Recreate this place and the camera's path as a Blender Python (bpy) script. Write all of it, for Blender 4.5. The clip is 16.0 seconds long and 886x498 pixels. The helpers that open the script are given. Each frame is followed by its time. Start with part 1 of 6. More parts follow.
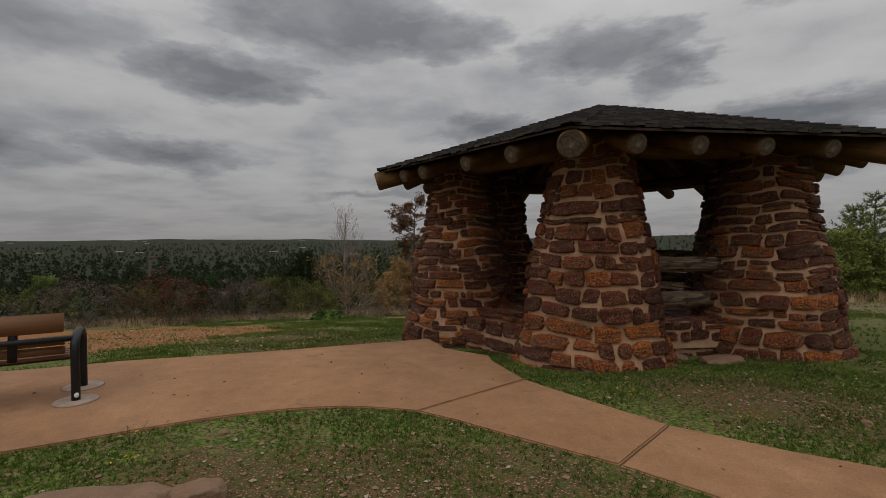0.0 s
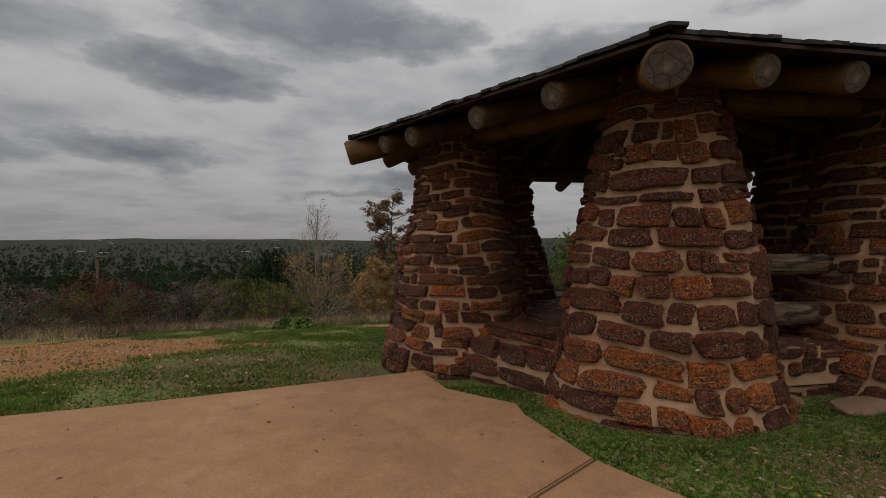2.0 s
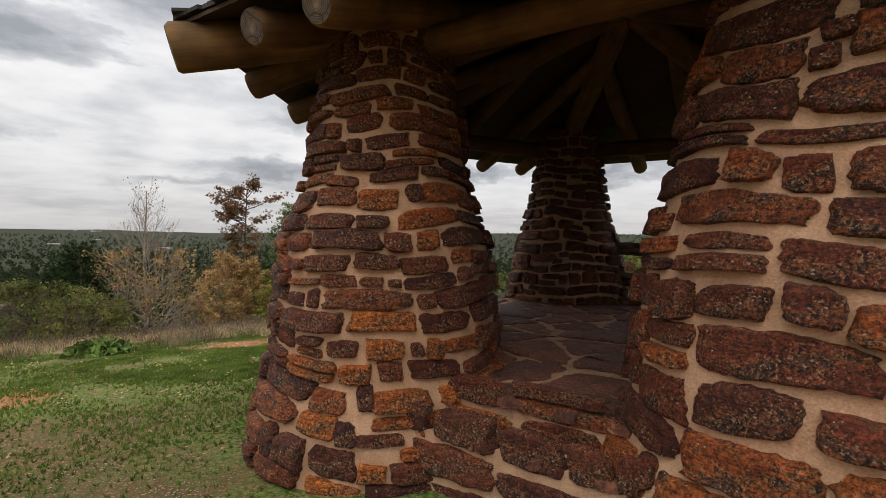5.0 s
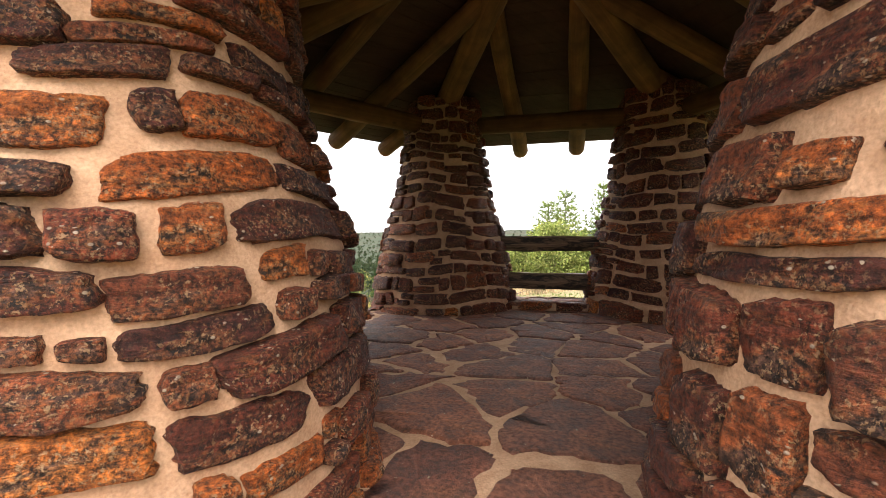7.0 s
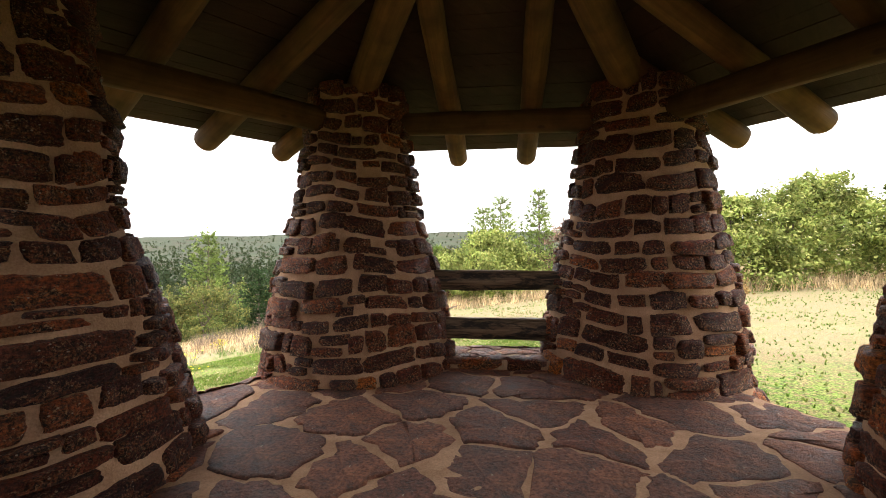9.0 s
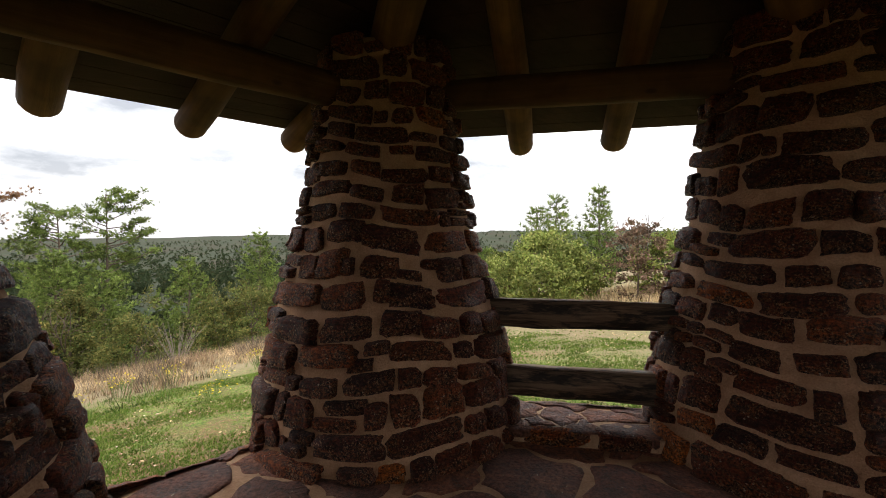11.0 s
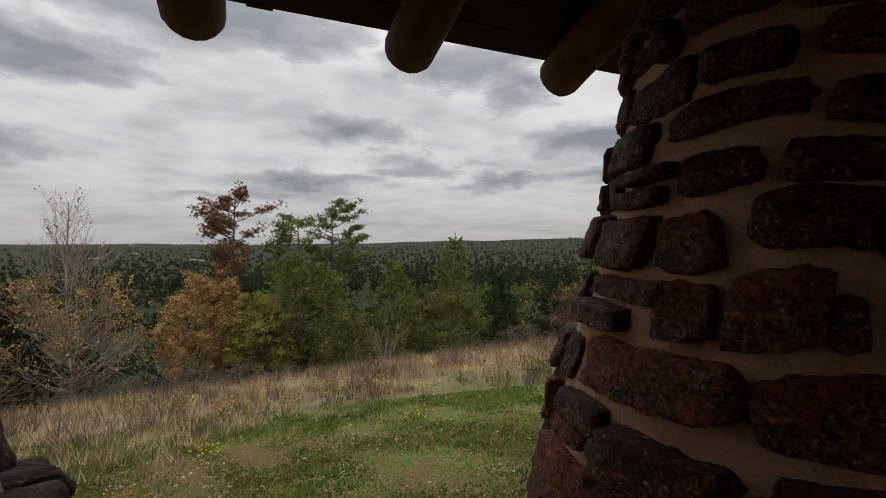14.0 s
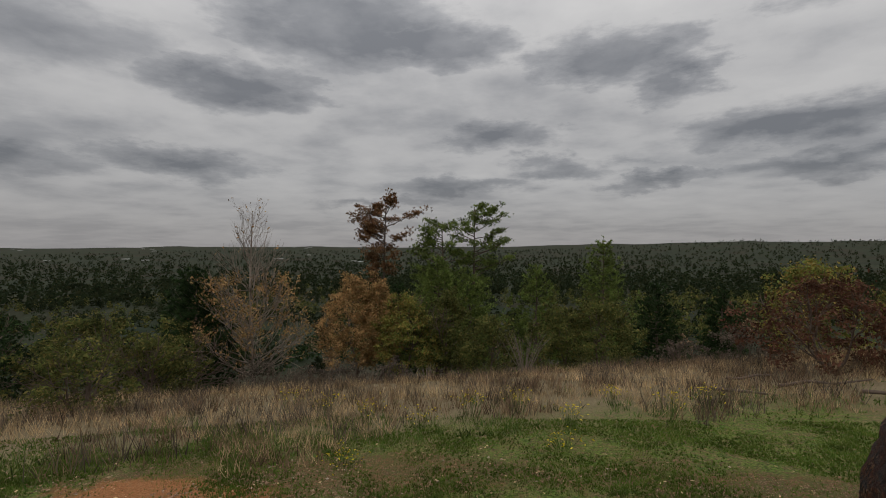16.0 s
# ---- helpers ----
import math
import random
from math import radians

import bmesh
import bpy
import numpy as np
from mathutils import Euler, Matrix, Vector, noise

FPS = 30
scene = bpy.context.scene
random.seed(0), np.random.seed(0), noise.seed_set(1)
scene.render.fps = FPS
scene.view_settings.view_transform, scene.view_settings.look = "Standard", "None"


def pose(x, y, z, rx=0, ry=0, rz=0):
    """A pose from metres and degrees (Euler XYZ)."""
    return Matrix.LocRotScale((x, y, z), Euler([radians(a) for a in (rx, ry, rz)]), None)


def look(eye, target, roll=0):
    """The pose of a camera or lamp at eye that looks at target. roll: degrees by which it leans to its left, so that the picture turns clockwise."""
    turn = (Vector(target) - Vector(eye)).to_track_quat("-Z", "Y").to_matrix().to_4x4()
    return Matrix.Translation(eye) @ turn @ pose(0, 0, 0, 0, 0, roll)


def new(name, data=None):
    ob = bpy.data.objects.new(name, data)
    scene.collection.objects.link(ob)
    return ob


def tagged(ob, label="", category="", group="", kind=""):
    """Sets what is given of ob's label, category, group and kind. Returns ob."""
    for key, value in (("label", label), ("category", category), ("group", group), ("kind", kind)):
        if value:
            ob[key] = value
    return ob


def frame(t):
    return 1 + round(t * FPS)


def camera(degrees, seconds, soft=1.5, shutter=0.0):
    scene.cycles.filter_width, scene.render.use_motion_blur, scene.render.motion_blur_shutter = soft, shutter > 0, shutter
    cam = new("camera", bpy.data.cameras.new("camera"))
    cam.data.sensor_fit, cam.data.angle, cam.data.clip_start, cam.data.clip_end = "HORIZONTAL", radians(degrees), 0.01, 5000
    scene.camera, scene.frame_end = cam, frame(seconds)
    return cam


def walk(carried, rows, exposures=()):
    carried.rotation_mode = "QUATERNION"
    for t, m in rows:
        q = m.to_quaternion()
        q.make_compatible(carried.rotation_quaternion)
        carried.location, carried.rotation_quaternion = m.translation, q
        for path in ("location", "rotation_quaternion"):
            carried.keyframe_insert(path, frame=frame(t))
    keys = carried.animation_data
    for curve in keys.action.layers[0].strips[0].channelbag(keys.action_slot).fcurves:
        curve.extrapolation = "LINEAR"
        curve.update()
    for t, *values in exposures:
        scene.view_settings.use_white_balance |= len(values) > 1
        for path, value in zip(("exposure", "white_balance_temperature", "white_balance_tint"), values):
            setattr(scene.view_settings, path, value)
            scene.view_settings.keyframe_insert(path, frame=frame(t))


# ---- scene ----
cam = camera(88.0, 16.0, soft=0.6)
PATH = [
    (0, (0.868, -1.937, 1.71), (0.589, 0.043, 1.665), -0.1),
    (0.5, (0.749, -1.342, 1.685), (0.482, 0.639, 1.644), -0.1),
    (1, (0.594, -0.794, 1.625), (0.356, 1.191, 1.583), -0.1),
    (1.5, (0.46, -0.236, 1.586), (0.252, 1.753, 1.545), 0.0),
    (2, (0.28, 0.335, 1.574), (0.104, 2.327, 1.531), 0.1),
    (2.5, (0.015, 0.877, 1.551), (-0.117, 2.872, 1.506), 0.0),
    (3, (-0.157, 1.405, 1.505), (-0.242, 3.403, 1.462), 0.1),
    (3.2, (-0.241, 1.594, 1.526), (-0.293, 3.593, 1.481), 0.0),
    (5.3, (-0.482, 3.606, 1.469), (0.024, 5.54, 1.408), 0.3),
    (5.5, (-0.432, 3.791, 1.454), (0.136, 5.708, 1.398), -0.3),
    (6, (-0.283, 4.255, 1.48), (0.441, 6.118, 1.42), 0.1),
    (6.5, (-0.124, 4.753, 1.48), (0.741, 6.555, 1.42), 0.0),
    (7, (0.106, 5.182, 1.429), (1.09, 6.923, 1.369), 0.0),
    (7.5, (0.34, 5.528, 1.458), (1.429, 7.204, 1.396), -0.0),
    (8, (0.646, 5.965, 1.521), (1.835, 7.572, 1.459), -0.0),
    (8.2, (0.759, 6.097, 1.586), (1.977, 7.683, 1.538), -0.1),
    (10.3, (1.731, 7.359, 1.928), (2.95, 8.943, 1.86), -0.3),
    (10.5, (1.829, 7.485, 1.917), (3.001, 9.105, 1.855), -0.3),
    (11, (1.999, 7.827, 1.935), (3.047, 9.53, 1.879), -0.2),
    (11.5, (2.02, 8.198, 1.932), (2.941, 9.973, 1.885), -0.1),
    (12, (2.028, 8.54, 1.912), (2.814, 10.378, 1.87), 0.0),
    (12.5, (2.097, 8.945, 1.935), (2.758, 10.832, 1.893), -0.1),
    (13, (2.054, 9.3, 1.89), (2.612, 11.221, 1.855), -0.2),
    (13.5, (2.007, 9.617, 1.893), (2.448, 11.568, 1.863), -0.3),
    (14, (2.047, 10.016, 1.915), (2.35, 11.992, 1.886), -0.2),
    (14.5, (2.05, 10.309, 1.923), (2.22, 12.301, 1.897), -0.3),
    (15, (2.012, 10.551, 1.941), (2.041, 12.551, 1.919), -0.3),
    (15.5, (2.031, 10.728, 1.915), (1.887, 12.723, 1.899), -0.2),
    (16, (2.094, 10.871, 1.931), (1.785, 12.847, 1.918), -0.1),
]
EXPOSURES = [(0, -1.38), (3.2, -1.1), (5.3, -0.03), (6.0, 0.55), (7.0, 1.75), (8.2, 2.0), (10.3, 1.02), (11.0, 0.75), (12.0, 0.17), (13.5, -0.15), (14.5, -1.05), (16.0, -1.25)]
walk(cam, [(t, look(eye, target, roll)) for t, eye, target, roll in PATH], EXPOSURES)

# ---- plan ----
CX, CY = 2.857, 8.464          # middle of the hexagonal pavilion
TURN_B = 255.0                 # direction of the pillar beside the entrance
PILLAR_R = 3.2                 # pillars stand on this circle
EAVE_A, EAVE_Z, SLOPE = 4.0, 2.93, 0.355   # apothem and height of the rafter ends, pitch of the roof
FLOOR_Z = 0.34


def polar(r, deg, z=0.0):
    return Vector((CX + r * math.cos(radians(deg)), CY + r * math.sin(radians(deg)), z))


def terrain(x, y):
    """Height of the hill and the land round it, for arrays."""
    s = -0.35 * x + 0.94 * y
    z = np.interp(s, [-60, 3, 7.5, 10.5, 15.3, 21, 26, 30, 45, 80, 150, 300, 600, 1500], [0.3, 0, -.42, -.75, -1.35, -2.1, -2.95, -4.5, -9.0, -17, -27, -37, -44, -50])
    d = np.hypot(x - CX, y - CY)
    east = np.clip((x / np.maximum(d, 1) + 0.05) / 0.5, 0, 1)
    east = east * east * (3 - 2 * east)
    ang = np.arctan2(y, x)
    rim = -6 + 30 * east + 5 * np.sin(ang * 9 + 1) + 3 * np.sin(ang * 23) + 2 * np.sin(ang * 51)
    k = np.clip((d - 900) / (3300 - 1500 * east), 0, 1)
    k = k * k * (3 - 2 * k)
    return z * (1 - k) + np.where(y > -200, rim, 10) * k


def th(x, y):
    return float(terrain(np.array([x]), np.array([y]))[0])


# ---- world and sun: a grey overcast sky ----
world = bpy.data.worlds.new("overcast")
scene.world = world
world.use_nodes = True
wn, wl = world.node_tree.nodes, world.node_tree.links
wn.clear()
w_out = wn.new("ShaderNodeOutputWorld")
w_bg = wn.new("ShaderNodeBackground")
w_co = wn.new("ShaderNodeTexCoord")
w_sep = wn.new("ShaderNodeSeparateXYZ")
wl.new(w_co.outputs["Generated"], w_sep.inputs[0])


def wmath(op, a, b=None, clamp=False):
    n = wn.new("ShaderNodeMath")
    n.operation, n.use_clamp = op, clamp
    for i, v in enumerate((a, b)):
        if v is None:
            continue
        if isinstance(v, (int, float)):
            n.inputs[i].default_value = v
        else:
            wl.new(v, n.inputs[i])
    return n.outputs[0]


w_zc = wmath("MAXIMUM", w_sep.outputs[2], 0.0)
w_comb = wn.new("ShaderNodeCombineXYZ")
w_den = wmath("ADD", w_zc, 0.13)
wl.new(wmath("DIVIDE", w_sep.outputs[0], w_den), w_comb.inputs[0]), wl.new(wmath("DIVIDE", w_sep.outputs[1], w_den), w_comb.inputs[1])
w_comb.inputs[2].default_value = 3.7


def wnoise(vec, scale, detail, rough, out=0):
    n = wn.new("ShaderNodeTexNoise")
    n.inputs["Scale"].default_value, n.inputs["Detail"].default_value, n.inputs["Roughness"].default_value = scale, detail, rough
    wl.new(vec, n.inputs["Vector"])
    return n.outputs[out]


# the even grey veil: broad light and dark swathes with soft ripples
w_broad, w_fine = wnoise(w_comb.outputs[0], 0.75, 3.0, 0.5), wnoise(w_comb.outputs[0], 2.6, 6.0, 0.55)
w_veil = wmath("ADD", wmath("MULTIPLY", w_broad, 0.55), wmath("MULTIPLY", w_fine, 0.42))
# lower puffs hang below it: (bearing, rise, half width, half depth, weight), angles as radians and tangents
CLOUDS = ((-0.37, 0.475, 0.26, 0.10, 1.0), (-0.16, 0.435, 0.17, 0.06, 0.9), (0.20, 0.385, 0.17, 0.065, 1.0), (0.31, 0.335, 0.085, 0.055, 0.8), (-0.58, 0.315, 0.17, 0.055, 0.85), (-0.66, 0.165, 0.15, 0.035, 0.7),
          (0.58, 0.45, 0.14, 0.05, 0.7), (-0.03, 0.235, 0.13, 0.035, 0.7), (0.50, 0.215, 0.19, 0.04, 0.8), (-0.11, 0.135, 0.17, 0.026, 0.65), (0.28, 0.130, 0.11, 0.020, 0.7), (0.09, 0.165, 0.14, 0.025, 0.6),
          (-0.95, 0.14, 0.16, 0.028, 0.5), (-0.88, 0.36, 0.2, 0.07, 0.45), (0.56, 0.14, 0.15, 0.02, 0.6), (-0.30, 0.095, 0.16, 0.014, 0.5))
w_az = wmath("ARCTAN2", w_sep.outputs[0], w_sep.outputs[1])
w_flat = wmath("SQRT", wmath("ADD", wmath("MULTIPLY", w_sep.outputs[0], w_sep.outputs[0]), wmath("MULTIPLY", w_sep.outputs[1], w_sep.outputs[1])))
w_el = wmath("DIVIDE", w_sep.outputs[2], wmath("MAXIMUM", w_flat, 0.01))
w_pol = wn.new("ShaderNodeCombineXYZ")
wl.new(w_az, w_pol.inputs[0]), wl.new(w_el, w_pol.inputs[1])
w_str = wn.new("ShaderNodeVectorMath")
w_str.operation = "MULTIPLY"
w_str.inputs[1].default_value = (1.0, 2.4, 1.0)
wl.new(w_pol.outputs[0], w_str.inputs[0])
w_curl = wnoise(w_str.outputs[0], 8.0, 7.0, 0.62, "Color")
w_cen = wn.new("ShaderNodeVectorMath")
w_cen.operation = "SUBTRACT"
w_cen.inputs[1].default_value = (0.5, 0.5, 0.5)
wl.new(w_curl, w_cen.inputs[0])
w_amp = wn.new("ShaderNodeVectorMath")
w_amp.operation = "MULTIPLY"
w_amp.inputs[1].default_value = (0.30, 0.11, 0.0)
wl.new(w_cen.outputs[0], w_amp.inputs[0])
w_warp = wn.new("ShaderNodeVectorMath")
wl.new(w_pol.outputs[0], w_warp.inputs[0]), wl.new(w_amp.outputs[0], w_warp.inputs[1])
w_mass = None
for c_az, c_el, c_w, c_h, c_k in CLOUDS:
    mp = wn.new("ShaderNodeMapping")
    mp.inputs["Scale"].default_value = (1 / c_w, 1 / c_h, 0.0)
    mp.inputs["Location"].default_value = (-c_az / c_w, -c_el / c_h, 0.0)
    wl.new(w_warp.outputs[0], mp.inputs[0])
    ln = wn.new("ShaderNodeVectorMath")
    ln.operation = "LENGTH"
    wl.new(mp.outputs[0], ln.inputs[0])
    one = wmath("MULTIPLY", wmath("SUBTRACT", 1.15, ln.outputs["Value"], True), c_k)
    w_mass = one if w_mass is None else wmath("MAXIMUM", w_mass, one)
w_puff = wmath("MULTIPLY", wmath("MULTIPLY", w_mass, 1.5, True), wmath("ADD", 0.55, wmath("MULTIPLY", w_fine, 0.7)))
w_mixn = wmath("ADD", w_veil, wmath("MULTIPLY", w_puff, 0.36))
w_ramp = wn.new("ShaderNodeValToRGB")
w_ramp.color_ramp.elements[0].position, w_ramp.color_ramp.elements[0].color = 0.34, (0.95, 0.935, 0.925, 1)
w_ramp.color_ramp.elements[1].position, w_ramp.color_ramp.elements[1].color = 0.86, (0.32, 0.33, 0.355, 1)
w_e = w_ramp.color_ramp.elements.new(0.47)
w_e.color = (0.82, 0.81, 0.81, 1)
w_e = w_ramp.color_ramp.elements.new(0.60)
w_e.color = (0.57, 0.572, 0.59, 1)
wl.new(w_mixn, w_ramp.inputs[0])
w_hz = wn.new("ShaderNodeMix")
w_hz.data_type = "RGBA"
w_hzf = wmath("MULTIPLY", wmath("SUBTRACT", 1.0, wmath("MULTIPLY", w_zc, 7.0, True), True), 0.7)
wl.new(w_hzf, w_hz.inputs[0]), wl.new(w_ramp.outputs[0], w_hz.inputs[6])
w_hz.inputs[7].default_value = (0.555, 0.53, 0.535, 1)
w_sky = wn.new("ShaderNodeTexSky")
w_sky.sky_type, w_sky.sun_disc, w_sky.sun_elevation, w_sky.sun_rotation = "NISHITA", False, radians(48), radians(200)
w_skys = wn.new("ShaderNodeMix")
w_skys.data_type, w_skys.blend_type = "RGBA", "MULTIPLY"
w_skys.inputs[0].default_value = 1.0
wl.new(w_sky.outputs[0], w_skys.inputs[6])
w_skys.inputs[7].default_value = (0.1, 0.1, 0.1, 1)
w_all = wn.new("ShaderNodeMix")
w_all.data_type = "RGBA"
w_all.inputs[0].default_value = 0.93
wl.new(w_skys.outputs[2], w_all.inputs[6]), wl.new(w_hz.outputs[2], w_all.inputs[7])
wl.new(w_all.outputs[2], w_bg.inputs[0])
# an overcast sky brightens towards the zenith
wl.new(wmath("ADD", 1.17, wmath("MULTIPLY", wmath("MULTIPLY", w_zc, w_zc), 2.5)), w_bg.inputs[1])
wl.new(w_bg.outputs[0], w_out.inputs[0])

sun = new("sun", bpy.data.lights.new("sun", "SUN"))
sun.data.energy, sun.data.angle, sun.data.color = 0.85, radians(50), (1.0, 0.95, 0.87)
sun.matrix_world = look((0, 0, 0), (-math.sin(radians(200)) * 0.67, -math.cos(radians(200)) * 0.67, -0.74))


# ---- materials ----
class Mat:
    """A small builder of node materials."""

    def __init__(self, name, rough=0.9, metal=0.0, spec=0.3):
        self.m = bpy.data.materials.new(name)
        self.m.use_nodes = True
        self.n, self.l = self.m.node_tree.nodes, self.m.node_tree.links
        self.b = self.n["Principled BSDF"]
        self.b.inputs["Roughness"].default_value, self.b.inputs["Metallic"].default_value = rough, metal
        self.b.inputs["Specular IOR Level"].default_value = spec
        self.co = self.n.new("ShaderNodeTexCoord").outputs["Object"]

    def stretch(self, x, y, z, add=None):
        n = self.n.new("ShaderNodeMapping")
        n.inputs["Scale"].default_value = (x, y, z)
        self.l.new(self.co, n.inputs[0])
        if add is not None:
            self.l.new(add, n.inputs["Location"])
        return n.outputs[0]

    def noise(self, scale, detail=4, rough=0.55, vec=None, dist=0.0):
        n = self.n.new("ShaderNodeTexNoise")
        n.inputs["Scale"].default_value, n.inputs["Detail"].default_value, n.inputs["Roughness"].default_value, n.inputs["Distortion"].default_value = scale, detail, rough, dist
        self.l.new(vec if vec is not None else self.co, n.inputs["Vector"])
        return n.outputs[0]

    def cells(self, scale, vec=None, feature="F1", out="Distance"):
        n = self.n.new("ShaderNodeTexVoronoi")
        n.feature = feature
        n.inputs["Scale"].default_value = scale
        self.l.new(vec if vec is not None else self.co, n.inputs["Vector"])
        return n.outputs[out]

    def random(self):
        return self.n.new("ShaderNodeObjectInfo").outputs["Random"]

    def island(self):
        return self.n.new("ShaderNodeNewGeometry").outputs["Random Per Island"]

    def attr(self, name, out="Fac"):
        n = self.n.new("ShaderNodeAttribute")
        n.attribute_name = name
        return n.outputs[out]

    def ramp(self, fac, *stops):
        n = self.n.new("ShaderNodeValToRGB")
        e = n.color_ramp.elements
        for i, (p, c) in enumerate(stops):
            q = e[i] if i < 2 else e.new(p)
            q.position, q.color = p, (*c, 1) if isinstance(c, tuple) else (c, c, c, 1)
        self.l.new(fac, n.inputs[0])
        return n.outputs[0]

    def mix(self, fac, a, b, how="MIX"):
        n = self.n.new("ShaderNodeMix")
        n.data_type, n.blend_type = "RGBA", how
        for i, v in ((0, fac), (6, a), (7, b)):
            if isinstance(v, (int, float)) and i == 0:
                n.inputs[0].default_value = v
            elif isinstance(v, tuple):
                n.inputs[i].default_value = (*v, 1)
            elif isinstance(v, (int, float)):
                n.inputs[i].default_value = (v, v, v, 1)
            else:
                self.l.new(v, n.inputs[i])
        return n.outputs[2]

    def math(self, op, a, b=0.0, clamp=False):
        n = self.n.new("ShaderNodeMath")
        n.operation, n.use_clamp = op, clamp
        for i, v in enumerate((a, b)):
            if isinstance(v, (int, float)):
                n.inputs[i].default_value = v
            else:
                self.l.new(v, n.inputs[i])
        return n.outputs[0]

    def color(self, out):
        if isinstance(out, tuple):
            self.b.inputs["Base Color"].default_value = (*out, 1)
        else:
            self.l.new(out, self.b.inputs["Base Color"])
        return self

    def roughness(self, out):
        self.l.new(out, self.b.inputs["Roughness"])
        return self

    def bump(self, out, strength=0.5, dist=0.01):
        n = self.n.new("ShaderNodeBump")
        n.inputs["Strength"].default_value, n.inputs["Distance"].default_value = strength, dist
        self.l.new(out, n.inputs["Height"])
        self.l.new(n.outputs[0], self.b.inputs["Normal"])
        return self


def ironstone(name, stops, ochre, amount, rnd_island=False):
    """Rust-brown gravelly ironstone: tone by piece, bedding, rusty and black patches, pale pebbles."""
    m = Mat(name, 0.85, 0, 0.35)
    r = m.island() if rnd_island else m.random()
    base = m.ramp(r, *stops)
    big = m.noise(4.5, 4, 0.65, m.stretch(1, 1, 2.2))
    base = m.mix(m.ramp(big, (0.50, 0.0), (0.62, amount)), base, ochre)
    base = m.mix(m.ramp(m.noise(5.2, 4, 0.7, m.stretch(0.8, 0.8, 1.9)), (0.52, 0.0), (0.62, 0.85)), base, (0.026, 0.018, 0.017))
    bed = m.noise(7, 6, 0.7, m.stretch(1, 1, 5.0))
    base = m.mix(0.7, base, m.ramp(bed, (0.36, 0.28), (0.58, 1.3)), "MULTIPLY")
    grain = m.noise(44, 6, 0.78)
    base = m.mix(0.9, base, m.ramp(grain, (0.37, 0.10), (0.61, 2.1)), "MULTIPLY")
    # where the stone is a conglomerate, grit stands out between dark pits
    sel = m.ramp(m.noise(4, 4, 0.65), (0.42, 0.12), (0.56, 1.0))
    pit = m.noise(58, 4, 0.72)
    base = m.mix(m.math("MULTIPLY", sel, 0.9), base, m.mix(1.0, base, m.ramp(pit, (0.40, 0.12), (0.57, 1.7)), "MULTIPLY"))
    grit = m.noise(82, 3, 0.65)
    lump = m.ramp(grit, (0.54, 0.0), (0.62, 1.0))
    base = m.mix(m.math("MULTIPLY", m.math("MULTIPLY", lump, sel), 0.75), base, m.ramp(m.noise(20, 2), (0.38, (0.27, 0.105, 0.032)), (0.62, (0.52, 0.32, 0.17))))
    wide = m.n.new("ShaderNodeSeparateColor")
    m.l.new(m.cells(34, None, "F1", "Color"), wide.inputs[0])
    fleck = m.math("MULTIPLY", m.ramp(m.cells(34, m.stretch(1, 1, 1.4)), (0.17, 1.0), (0.26, 0.0)), m.math("GREATER_THAN", wide.outputs[0], 0.88))
    base = m.mix(m.math("MULTIPLY", fleck, 0.85), base, (0.56, 0.43, 0.32))
    m.color(base)
    h = m.math("ADD", m.math("MULTIPLY", grain, 0.7), m.math("ADD", m.math("MULTIPLY", bed, 1.3), m.math("ADD", m.math("MULTIPLY", m.math("MULTIPLY", lump, sel), 0.35), m.math("MULTIPLY", fleck, 0.25))))
    m.bump(h, 1.0, 0.036)
    m.roughness(m.ramp(bed, (0.3, 0.45), (0.7, 0.9)))
    return m.m


DARK = ((0.0, (0.097, 0.020, 0.008)), (1.0, (0.213, 0.054, 0.015)), (0.2, (0.038, 0.011, 0.009)), (0.42, (0.139, 0.029, 0.011)), (0.62, (0.058, 0.015, 0.009)), (0.8, (0.151, 0.038, 0.014)))
RUST = ((0.0, (0.315, 0.077, 0.013)), (1.0, (0.398, 0.115, 0.018)), (0.5, (0.213, 0.048, 0.012)))
STONE = ironstone("ironstone", DARK, (0.31, 0.102, 0.026), 0.65)
STONE_RUST = ironstone("rusty_ironstone", RUST, (0.42, 0.155, 0.034), 0.8)
STONE_ISLE = ironstone("ironstone_rest", DARK, (0.31, 0.102, 0.026), 0.65, True)

m = Mat("mortar", 0.95, 0, 0.2)
_n = m.noise(7, 5, 0.6)
_c = m.mix(m.ramp(_n, (0.35, 0.0), (0.7, 1.0)), (0.414, 0.232, 0.134), (0.559, 0.347, 0.214))
_c = m.mix(0.55, _c, m.ramp(m.noise(90, 3), (0.3, 0.6), (0.7, 1.2)), "MULTIPLY")
_c = m.mix(m.ramp(m.noise(1.7, 4), (0.52, 0.0), (0.75, 0.6)), _c, (0.298, 0.159, 0.094))
MORTAR = m.color(_c).bump(m.math("ADD", m.noise(70, 4), m.math("MULTIPLY", _n, 1.5)), 0.6, 0.012).m

